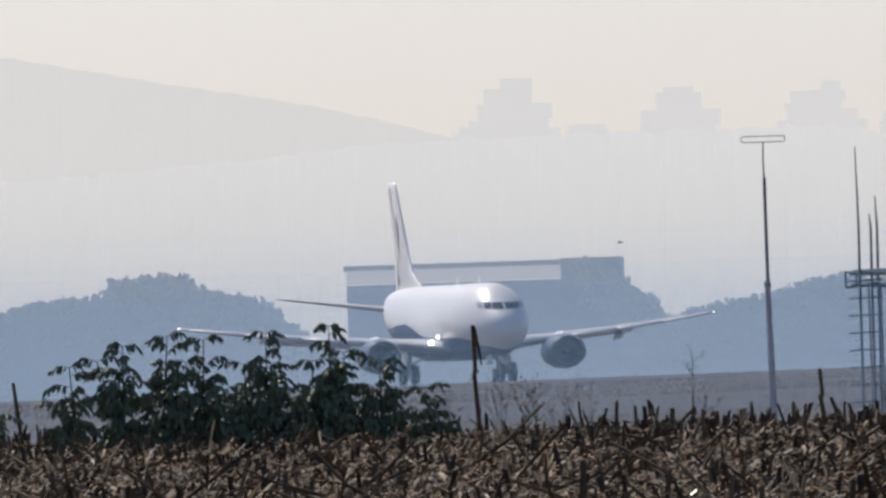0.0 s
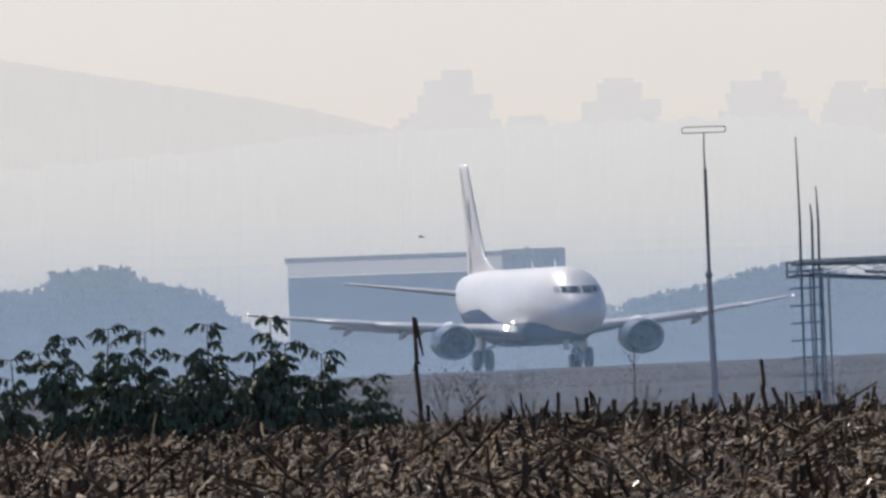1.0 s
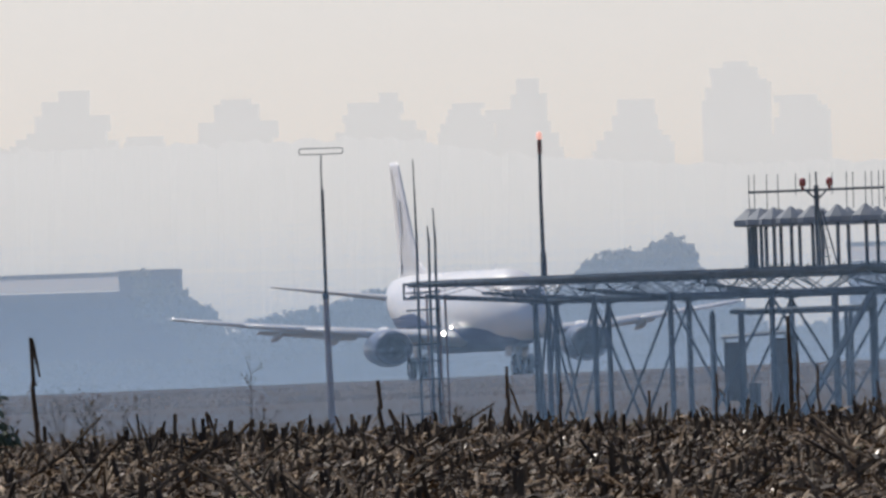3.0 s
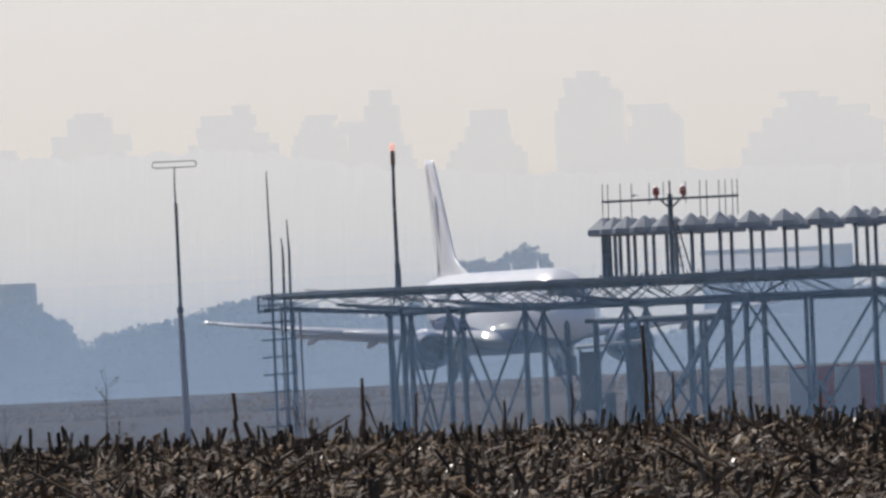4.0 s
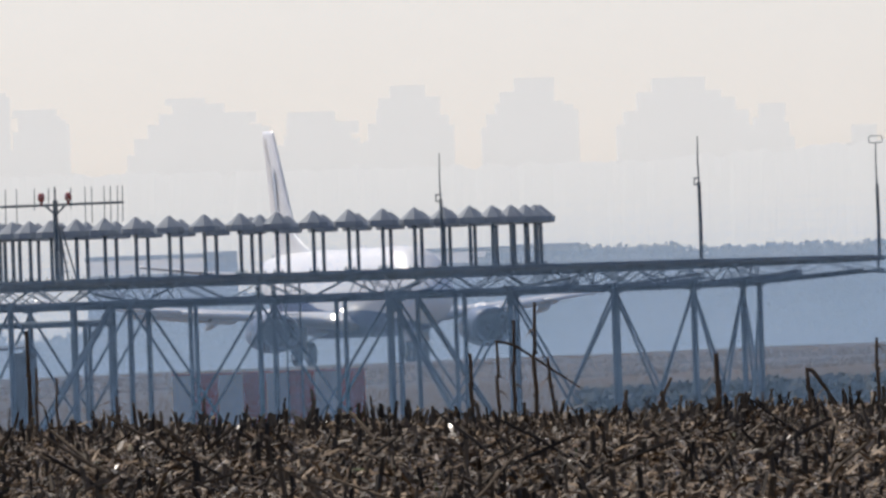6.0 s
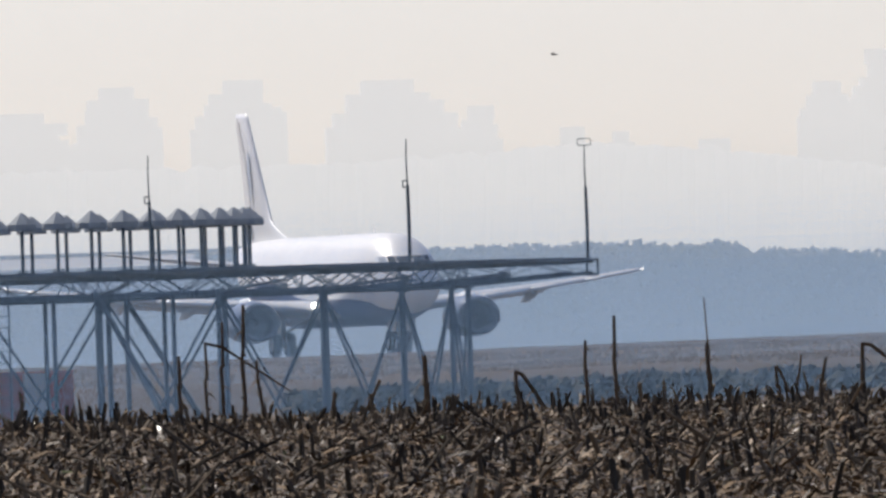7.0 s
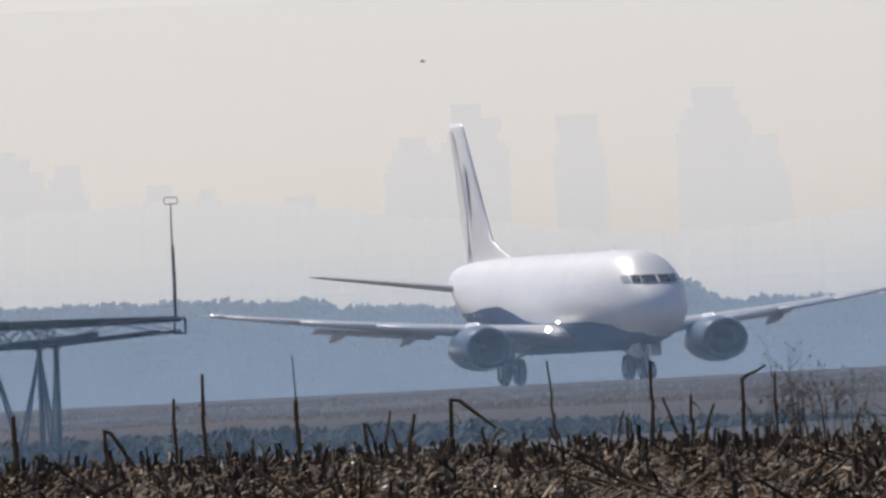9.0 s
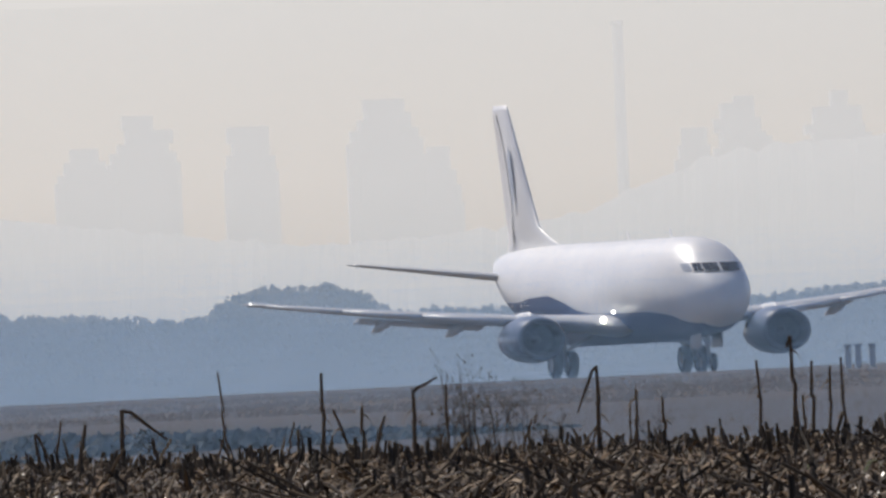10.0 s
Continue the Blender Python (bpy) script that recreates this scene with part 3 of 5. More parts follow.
def build_aircraft():
    ac = thing("airliner", "white twin-engine jet airliner rolling along the runway with landing lights on", "airplane")
    # fuselage
    bm = bmesh.new()
    rings = [section(*s) for s in BODY]
    loft(bm, rings)
    bmesh.ops.recalc_face_normals(bm, faces=bm.faces)
    part("fuselage", bm, M["white"], ac, "glossy white fuselage", smooth=True)
    # dark livery sweep on the rear belly, laid over the skin; further forward it paints in the belly's shade
    bm = bmesh.new()
    nx, nt = 44, 14
    grid = []
    for i in range(nx + 1):
        x = 9.3 - 26.7 * i / nx
        top = radians(lerp([(-17.4, -60), (-14, -16), (-10, -1), (-7.5, 1), (-5.5, -8), (-4, -18), (-2, -23), (5, -24), (7.5, -31), (9.4, -60)], x))
        row = []
        for j in range(nt + 1):
            t = -math.pi - top + (2 * top + math.pi) * j / nt
            row.append(bm.verts.new(skin_point(x, t, 0.012)))
        grid.append(row)
    for i in range(nx):
        for j in range(nt):
            bm.faces.new((grid[i][j], grid[i + 1][j], grid[i + 1][j + 1], grid[i][j + 1]))
    part("belly_paint_and_shade", bm, M["blue"], ac, "dark blue livery on the rear belly, painted shade further forward", smooth=True)
    # belly fairing
    bm = bmesh.new()
    loft(bm, [[Vector((x, hw * math.cos(6.2832 * i / 24), 1.98 + hz * 0.82 * math.sin(6.2832 * i / 24))) for i in range(24)]
              for x, hw, hz in ((3.0, 0.3, 0.1), (2.0, 1.35, 0.5), (0.6, 1.9, 0.72), (-3.0, 2.05, 0.8), (-6.0, 2.0, 0.78), (-8.0, 1.5, 0.55), (-9.2, 0.4, 0.15))])
    bmesh.ops.recalc_face_normals(bm, faces=bm.faces)
    part("wing_fairing", bm, M["blue"], ac, "dark blue wing-root fairing", smooth=True)
    # cockpit windows: three panes each side in one level band round the nose
    def brow(y, z):
        """Where the nose skin stands at half width y and height z."""
        lo, hi = 6.0, 10.6
        for _ in range(24):
            x = (lo + hi) / 2
            _, zc, hw, hu, hd = body_at(x)
            k = 1 - ((z - zc) / (hu if z > zc else hd)) ** 2
            if k > 0 and hw * math.sqrt(k) > y:
                lo = x
            else:
                hi = x
        return lo

    for s in (1, -1):
        for y0, y1, z0, z1, look_of in ((0.05, 0.60, 3.80, 4.16, "glass"), (0.63, 0.92, 3.83, 4.17, "glass"), (0.97, 1.2, 3.88, 4.16, "pane")):
            bm = bmesh.new()
            grid = []
            for i in range(5):
                row = []
                for j in range(4):
                    y, z = y0 + (y1 - y0) * i / 4, z0 + (z1 - z0) * j / 3
                    p = Vector((brow(y, z), y, z))
                    row.append(bm.verts.new((p.x + 0.02, s * (p.y + 0.012 * y / 1.3), p.z + 0.01)))
                grid.append(row)
            for i in range(4):
                for j in range(3):
                    bm.faces.new((grid[i][j], grid[i + 1][j], grid[i + 1][j + 1], grid[i][j + 1]))
            bmesh.ops.recalc_face_normals(bm, faces=bm.faces)
            part("cockpit_window", bm, M[look_of], ac, "cockpit pane, dark in front, side one painted pale like reflected sky", smooth=True)
    # doors along both sides
    for s in (0, 1):
        for x in (6.75, -12.3):
            for u0, u1 in ((-14, 38),):
                bm = bmesh.new()
                t0, t1 = radians(u0), radians(u1)
                if s:
                    t0, t1 = math.pi - t0, math.pi - t1
                skin_patch(bm, x, x - 0.86, t0, t1, 0.014, 4, 8)
                part("cabin_door", bm, M["white"], ac, smooth=True)
    # wings
    for s in (1, -1):
        w = new("wing")
        w.parent, w.location = ac, (1.4, 0, 0)
        up = (0, 0, 1)
        dih = math.tan(radians(5.6))
        tab = []
        for y, le, ch, th in ((1.2, 0.5, 7.6, 0.13), (1.9, -0.2, 6.7, 0.125), (3.3, -1.15, 5.6, 0.12), (4.83, -2.1, 4.55, 0.115), (8.0, -3.75, 3.55, 0.11), (11.5, -5.55, 2.45, 0.105), (14.1, -6.9, 1.65, 0.10), (14.44, -7.25, 1.15, 0.06)):
            z = 1.95 + (y - 1.9) * dih + 0.0022 * max(0, y - 6) ** 2
            tab.append(((le, s * y, z), ch, th, up))
        bm = bmesh.new()
        surface(bm, tab)
        part("wing_panel", bm, M["wing"], w, "grey painted wing", smooth=True)
        # leading-edge slats of bare metal
        for y0, y1 in ((5.6, 8.4), (8.5, 11.2), (11.3, 13.9)):
            bm = bmesh.new()
            rows = []
            for y in (y0, (y0 + y1) / 2, y1):
                le = lerp([(4.83, -2.1), (8.0, -3.75), (11.5, -5.55), (14.1, -6.9)], y)
                ch = lerp([(4.83, 4.55), (8.0, 3.55), (11.5, 2.45), (14.1, 1.65)], y)
                z = 1.95 + (y - 1.9) * dih + 0.0022 * max(0, y - 6) ** 2
                rows.append([p for p in aerofoil(Vector((le + 0.10, s * y, z - 0.03)), ch * 0.17, 0.34, Vector(up), 6)])
            loft(bm, rows)
            bmesh.ops.recalc_face_normals(bm, faces=bm.faces)
            part("slat", bm, M["white"], w, "pale leading-edge slat", smooth=True)
        # flap track fairings
        for y, ln in ((6.4, 2.6), (9.2, 2.2)):
            le = lerp([(4.83, -2.1), (8.0, -3.75), (11.5, -5.55)], y)
            ch = lerp([(4.83, 4.55), (8.0, 3.55), (11.5, 2.45)], y)
            z = 1.95 + (y - 1.9) * dih - 0.1
            bm = bmesh.new()
            loft(bm, [[Vector((le - ch + 0.6 + dx, s * y + hw * math.cos(0.7854 * i), z + dz + hh * math.sin(0.7854 * i))) for i in range(8)]
                      for dx, hw, hh, dz in ((1.2, 0.04, 0.04, -0.12), (0.6, 0.14, 0.17, -0.2), (-0.3, 0.16, 0.2, -0.3), (-1.1, 0.1, 0.12, -0.42), (-1.6, 0.02, 0.03, -0.5))])
            bmesh.ops.recalc_face_normals(bm, faces=bm.faces)
            part("flap_fairing", bm, M["wing"], w, smooth=True)
        # trailing flaps, slightly lowered
        for y0, y1 in ((2.2, 4.4), (5.3, 10.0)):
            bm = bmesh.new()
            rows = []
            for y in (y0, y1):
                te = lerp([(1.9, -6.9), (4.83, -6.65), (8.0, -7.3), (11.5, -8.0)], y)
                z = 1.95 + (y - 1.9) * dih - 0.14
                rows.append(aerofoil(Vector((te + 0.5, s * y, z)), 1.1, 0.12, Vector((0.18, 0, 0.98)), 6))
            rows = [[p - Vector((0, 0, 0.16 * max(0.0, (r[0].x - p.x)))) for p in r] for r in rows]
            loft(bm, rows)
            bmesh.ops.recalc_face_normals(bm, faces=bm.faces)
            part("flap", bm, M["wing"], w, smooth=True)
        # tip light
        bm = bmesh.new()
        bmesh.ops.create_icosphere(bm, subdivisions=2, radius=0.045, matrix=Matrix.Translation((-7.2, s * 14.4, 3.36)))
        part("tip_light", bm, M["tip_light"], w, "lit white wing-tip light")
        # tailplane
        bm = bmesh.new()
        surface(bm, [((-15.9, s * 0.5, 4.02), 3.6, 0.1, (0, 0, 1)), ((-16.5, s * 1.3, 4.12), 3.2, 0.1, (0, 0, 1)), ((-19.05, s * 6.1, 4.78), 1.35, 0.09, (0, 0, 1)), ((-19.35, s * 6.35, 4.81), 0.9, 0.06, (0, 0, 1))])
        part("tailplane", bm, M["wing"], ac, "grey painted tailplane", smooth=True)
        # engine
        e = new("engine")
        e.parent, e.location = ac, (1.75, 0, 0)
        ey = s * 4.95
        prof = [(0.06, 0.80), (0.12, 0.86), (0.10, 0.93), (0.0, 0.985), (-0.35, 1.06), (-1.0, 1.12), (-1.8, 1.10), (-2.6, 1.0), (-3.2, 0.86), (-3.25, 0.80), (-2.9, 0.74)]

        def oval(x, r, n=32, ey=ey):
            out = []
            for i in range(n):
                t = 6.28318 * i / n
                zz = math.sin(t)
                out.append(Vector((x, ey + r * 0.97 * math.cos(t), 1.49 + r * (0.80 if zz < 0 else 0.86) * zz)))
            return out
        bm = bmesh.new()
        loft(bm, [oval(x, r) for x, r in prof[3:]], cap=False)
        bmesh.ops.recalc_face_normals(bm, faces=bm.faces)
        part("cowling", bm, M["cowl"], e, "blue-grey engine cowling", smooth=True)
        bm = bmesh.new()
        loft(bm, [oval(x, r) for x, r in [(-0.25, 0.755), (-0.05, 0.765)] + prof[:4]], cap=False)
        part("inlet_lip", bm, M["lip"], e, "dark blue rounded inlet lip", smooth=True)
        bm = bmesh.new()
        loft(bm, [oval(x, r) for x, r in ((-0.25, 0.755), (-0.6, 0.76), (-0.95, 0.76))], cap=False)
        part("inlet_duct", bm, M["fan"], e, smooth=True)
        for k in range(24):
            bm = bmesh.new()
            t = 6.28318 * k / 24
            ca, sa = math.cos(t), math.sin(t)
            pts = []
            for r, wd, tw in ((0.2, 0.05, 0.06), (0.45, 0.07, 0.08), (0.72, 0.085, 0.1)):
                for q in (-1, 1):
                    r2 = r * 0.9
                    px = -0.9 + q * tw
                    pts.append(bm.verts.new((px, ey + r2 * ca - q * wd * sa, 1.46 + 0.92 * (r2 * sa + q * wd * ca))))
            bm.faces.new((pts[0], pts[1], pts[3], pts[2]))
            bm.faces.new((pts[2], pts[3], pts[5], pts[4]))
            part("fan_blade", bm, M["fan"], e)
        bm = bmesh.new()
        loft(bm, [oval(x, r, 20) for x, r in ((-0.45, 0.02), (-0.55, 0.1), (-0.75, 0.19), (-1.0, 0.24))])
        part("spinner", bm, M["fan"], e, smooth=True)
        bm = bmesh.new()
        loft(bm, [oval(x, r, 24) for x, r in ((-0.98, 0.76), (-1.0, 0.02))])
        part("fan_case", bm, M["fan"], e)
        bm = bmesh.new()
        loft(bm, [oval(x, r, 24) for x, r in ((-2.6, 0.62), (-3.5, 0.5), (-4.3, 0.36), (-4.35, 0.3))])
        bmesh.ops.recalc_face_normals(bm, faces=bm.faces)
        part("exhaust_nozzle", bm, M["fan"], e, smooth=True)
        bm = bmesh.new()
        loft(bm, [[Vector((x, ey + hw * math.cos(0.7854 * i), z + hh * math.sin(0.7854 * i))) for i in range(8)] for x, hw, hh, z in ((-0.8, 0.05, 0.1, 2.36), (-1.6, 0.16, 0.3, 2.3), (-3.0, 0.18, 0.42, 2.15), (-4.8, 0.08, 0.25, 2.0))])
        bmesh.ops.recalc_face_normals(bm, faces=bm.faces)
        part("pylon", bm, M["white"], e, smooth=True)
        # landing lights in the wing root
        for y, x, z, r in ((2.3, 1.25, 2.16, 0.115), (2.05, 1.85, 2.45, 0.06)):
            bm = bmesh.new()
            bmesh.ops.create_uvsphere(bm, u_segments=14, v_segments=8, radius=r, matrix=Matrix.Translation((x - 0.02, s * y, z)) @ Matrix.Diagonal((0.55, 1, 1, 1)))
            part("landing_light", bm, M["light"], ac, "bright landing light")
        # main gear
        g = new("main_gear")
        g.parent, g.location = ac, (1.2, 0, 0)
        bm = bmesh.new()
        pipe(bm, (-4.5, s * 2.62, 0.5), (-4.5, s * 2.5, 2.0), 0.10, 10)
        pipe(bm, (-4.5, s * 2.3, 0.5), (-4.5, s * 2.94, 0.5), 0.09, 8)
        pipe(bm, (-4.5, s * 2.55, 1.0), (-4.5, s * 1.2, 1.7), 0.06, 8)
        pipe(bm, (-4.5, s * 2.58, 0.8), (-5.2, s * 2.4, 1.8), 0.05, 8)
        part("strut", bm, M["gear"], g)
        bm = bmesh.new()
        box(bm, (-4.5, s * 2.78, 1.35), (0.9, 0.04, 1.0), 0, 0.015)
        part("gear_door", bm, M["cowl"], g)
        for o in (-0.32, 0.32):
            wheel(g, (-4.5, s * 2.62 + o, 0.53), 0.53, 0.36)
    # fin and dorsal fillet
    bm = bmesh.new()
    tab = [((-11.5, 5.12), 7.6, 0.012), ((-13.4, 5.55), 5.6, 0.03), ((-14.8, 6.0), 4.3, 0.09), ((-16.65, 8.4), 3.15, 0.095), ((-18.35, 10.6), 2.15, 0.09), ((-18.6, 10.82), 1.8, 0.06)]
    stations = []
    for (x, z), ch, th in tab:
        stations.append(((x, 0, z), ch, th, (0, 1, 0)))
    rings = [aerofoil(Vector(le), ch, th, Vector(up)) for le, ch, th, up in stations]
    rings = [[Vector((-10.9, 0, 4.4)) + (p - Vector((-11.5, 0, 5.12))) for p in rings[0]]] + rings
    loft(bm, rings)
    bmesh.ops.recalc_face_normals(bm, faces=bm.faces)
    part("fin", bm, M["white"], ac, "tall white fin with a dorsal fillet", smooth=True)
    # rudder band and plain blue emblem on both faces
    for s in (1, -1):
        bm = bmesh.new()
        edge = []
        for z, x0, x1, o in ((5.3, -17.95, -18.75, 0.10), (7.0, -17.95, -18.95, 0.10), (9.0, -18.75, -19.85, 0.085), (10.5, -19.75, -20.4, 0.06)):
            edge.append((bm.verts.new((x0, s * (o + 0.03), z)), bm.verts.new((x1, s * 0.03, z))))
        for p, q in zip(edge, edge[1:]):
            bm.faces.new((p[0], p[1], q[1], q[0]))
        part("rudder", bm, M["white"], ac, "white rudder", smooth=True)
        bm = bmesh.new()
        edge = []
        for z, x, w, o in ((6.6, -17.35, 0.05, 0.205), (7.2, -17.45, 0.3, 0.20), (7.8, -17.6, 0.5, 0.19), (8.4, -17.8, 0.5, 0.175), (8.85, -17.9, 0.36, 0.165), (9.2, -18.05, 0.08, 0.15)):
            edge.append((bm.verts.new((x + w / 2, s * (o + 0.02), z)), bm.verts.new((x - w / 2, s * (o + 0.01), z))))
        for p, q in zip(edge, edge[1:]):
            bm.faces.new((p[0], p[1], q[1], q[0]))
        part("emblem", bm, M["emblem"], ac, "plain faded blue shape on the fin", smooth=True)
    # nose gear
    g = new("nose_gear")
    g.parent = ac
    bm = bmesh.new()
    pipe(bm, (7.4, 0, 0.36), (7.5, 0, 1.8), 0.075, 10)
    pipe(bm, (7.4, -0.28, 0.36), (7.4, 0.28, 0.36), 0.05, 8)
    pipe(bm, (7.42, 0, 0.8), (6.6, 0, 1.6), 0.045, 8)
    part("strut", bm, M["gear"], g)
    for s in (1, -1):
        wheel(g, (7.4, 0.2 * s, 0.35), 0.35, 0.2)
        bm = bmesh.new()
        box(bm, (7.3, 0.42 * s, 1.22), (1.5, 0.03, 0.62), 0, 0.012)
        part("gear_door", bm, M["cowl"], g)
    bm = bmesh.new()
    box(bm, (7.5, 0, 1.12), (0.1, 0.28, 0.14), 0, 0.02)
    part("taxi_light", bm, M["gear"], g)
    # blade aerials on the crown and a pitot on the nose
    for x in (3.2, -2.5):
        bm = bmesh.new()
        loft(bm, [[Vector((x - dx + ll * math.cos(0.7854 * i), 0.02 * math.sin(0.7854 * i), z)) for i in range(8)] for dx, ll, z in ((0, 0.2, 5.2), (0.15, 0.12, 5.5), (0.22, 0.06, 5.6))])
        part("blade_aerial", bm, M["white"], ac)
    return ac


aircraft = build_aircraft()


# ------------------------------------------------------------------ the radio beacon: a round counterpoise on legs with a ring of hooded aerials
GROUND_DV = land_z(DV.x, DV.y) - 0.1
DECK = EYE + (LEVEL - 81.5) / F * DV_D     # top of the platform
N_LEG, R_LEG, R_RIM, R_RING = 24, 12.0, 15.05, 6.74


def polar(r, deg, z):
    """deg 0 faces the camera, positive to its right."""
    t = radians(deg)
    return Vector((r * math.sin(t), -r * math.cos(t), z))


def build_beacon():
    ob = thing("radio_beacon_platform", "round steel lattice platform on braced legs, haze blue put into its colour", "antenna platform", (DV.x, DV.y, 0))
    z1 = DECK - 0.06
    # rim chords and lattice
    for name, r, z, rad in (("rim_top_chord", R_RIM, z1, 0.055), ("ring_top_chord", R_LEG, z1, 0.06), ("ring_bottom_chord", R_LEG, z1 - 0.50, 0.06),
                            ("ring_top_chord", 8.0, z1, 0.05), ("ring_bottom_chord", 8.0, z1 - 0.50, 0.05)):
        bm = bmesh.new()
        pts = [polar(r, 360 * i / 48, z) for i in range(48)]
        hoops = [ring_verts(bm, p, p.xy.to_3d().normalized(), Vector((0, 0, 1)), rad, 6) for p in pts]
        for i in range(48):
            bridge(bm, hoops[i], hoops[(i + 1) % 48])
        part(name, bm, M["steel"], ob)
    # ring lattice between chords
    for r, n in ((R_LEG, 72), (8.0, 48)):
        bm = bmesh.new()
        dep = 0.50
        for i in range(n):
            a, b = 360 * i / n, 360 * (i + 1) / n
            lo, hi = z1 - dep, z1
            pipe(bm, polar(r, a, lo if i % 2 else hi), polar(r, b, hi if i % 2 else lo), 0.018, 4, caps=False)
        part("lattice_web", bm, M["steel"], ob, kind="stuff")
    # radial trusses
    for k in range(N_LEG):
        deg = -1.5 + 360 * k / N_LEG
        bm = bmesh.new()
        pipe(bm, polar(1.0, deg, z1), polar(R_RIM, deg, z1), 0.04, 5)
        pipe(bm, polar(8.0, deg, z1 - 0.5), polar(R_LEG, deg, z1 - 0.5), 0.035, 5)
        pipe(bm, polar(R_LEG, deg, z1 - 0.5), polar(R_RIM, deg, z1 - 0.28), 0.04, 5)
        m = 12
        for i in range(m):
            r0, r1 = 1 + 14 * i / m, 1 + 14 * (i + 1) / m
            f = lambda r: z1 - (0.5 if r < R_LEG else 0.5 - 0.22 * (r - R_LEG) / 3)
            if r0 < 7.9:
                continue
            a = polar(r0, deg, z1 if i % 2 else f(r0))
            b = polar(r1, deg, f(r1) if i % 2 else z1)
            pipe(bm, a, b, 0.014, 4, caps=False)
        part("radial_truss", bm, M["steel"], ob)
    # deck of wire mesh
    bm = bmesh.new()
    for i in range(1, 38):
        r = 15.0 * i / 37
        pts = [polar(r, 360 * j / 60, DECK) for j in range(60)]
        for j in range(60):
            pipe(bm, pts[j], pts[(j + 1) % 60], 0.011, 3, caps=False)
    for j in range(120):
        pipe(bm, polar(0.4 if j % 4 == 0 else 4.0, 3 * j, DECK + 0.008), polar(15.0, 3 * j, DECK + 0.008), 0.011, 3, caps=False)
    part("mesh_deck", bm, M["steel"], ob, "wire mesh counterpoise", kind="stuff")
    # legs with feet, and braces
    for k in range(N_LEG):
        deg = -1.5 + 360 * k / N_LEG
        bm = bmesh.new()
        pipe(bm, polar(R_LEG, deg, GROUND_DV), polar(R_LEG, deg, z1 - 0.45), 0.068, 8)
        p = polar(R_LEG, deg, GROUND_DV + 0.05)
        box(bm, p, (0.4, 0.4, 0.3), radians(deg), 0.02)
        box(bm, polar(R_LEG, deg, z1 - 0.5), (0.26, 0.26, 0.16), radians(deg), 0.01)
        part("leg", bm, M["steel"], ob, "round steel leg")
    for k in range(N_LEG):
        d0, d1 = -1.5 + 360 * k / N_LEG, -1.5 + 360 * (k + 1) / N_LEG
        bm = bmesh.new()
        # each leg's head throws a brace down into the bay on either side
        pipe(bm, polar(R_LEG, d0, z1 - 0.6), polar(R_LEG - 0.1, d0 + 0.64 * (d1 - d0), GROUND_DV + 0.2), 0.036, 5)
        pipe(bm, polar(R_LEG, d1, z1 - 0.6), polar(R_LEG + 0.1, d1 - 0.64 * (d1 - d0), GROUND_DV + 0.2), 0.036, 5)
        part("brace", bm, M["steel"], ob)
    for deg in (22, -29, 151, 209):
        bm = bmesh.new()
        pipe(bm, polar(7.8, deg, GROUND_DV), polar(7.8, deg, z1 - 0.5), 0.06, 8)
        part("inner_leg", bm, M["steel"], ob)
        bm = bmesh.new()
        pipe(bm, polar(7.8, deg, z1 - 0.55), polar(R_LEG - 0.1, deg, GROUND_DV + 0.2), 0.075, 6)
        part("raking_strut", bm, M["steel"], ob)
    for deg in (-36, -13, 13, 36, 144, 167, 193, 216):
        bm = bmesh.new()
        pipe(bm, polar(8.0, deg, GROUND_DV), polar(8.0, deg, z1 - 0.45), 0.055, 8)
        box(bm, polar(8.0, deg, z1 - 0.5), (0.2, 0.2, 0.14), radians(deg), 0.01)
        part("inner_leg", bm, M["steel"], ob)
    for d0, d1 in ((-68, -29), (209, 242)):
        bm = bmesh.new()
        pipe(bm, polar(7.8, d0, z1 - 0.92), polar(7.8, d1, z1 - 0.92), 0.06, 6)
        part("inner_beam", bm, M["steel"], ob)
    # access ladder
    bm = bmesh.new()
    c = polar(R_LEG - 0.5, 2.5, 0)
    for dx in (-0.17, 0.17):
        pipe(bm, (c.x + dx, c.y, GROUND_DV), (c.x + dx, c.y, DECK), 0.025, 5)
    z = GROUND_DV + 0.25
    while z < DECK:
        pipe(bm, (c.x - 0.17, c.y, z), (c.x + 0.17, c.y, z), 0.015, 4)
        z += 0.28
    part("ladder", bm, M["steel"], ob, "steel rung ladder")
    # end brackets where the two poles stand
    for deg in (-90, 90):
        bm = bmesh.new()
        c = polar(R_RIM, deg, z1 - 0.15)
        for dx in (-0.13, 0.13):
            box(bm, c + Vector((dx, 0, 0)), (0.05, 0.3, 0.42), 0, 0.01)
        for dz in (-0.18, 0.18):
            box(bm, c + Vector((0, 0, dz)), (0.21, 0.28, 0.06), 0, 0.01)
        part("end_bracket", bm, M["steel"], ob)
    return ob


def hood(bm, z):
    """The eight-sided roof of a hooded aerial with its drip skirt."""
    prof = [(0.33, z - 0.02), (0.372, z), (0.372, z + 0.13), (0.33, z + 0.165), (0.05, z + 0.40), (0.02, z + 0.415)]
    loft(bm, [[Vector((r * math.cos(0.7854 * i + 0.39), r * math.sin(0.7854 * i + 0.39), h)) for i in range(8)] for r, h in prof])
    bmesh.ops.recalc_face_normals(bm, faces=bm.faces)


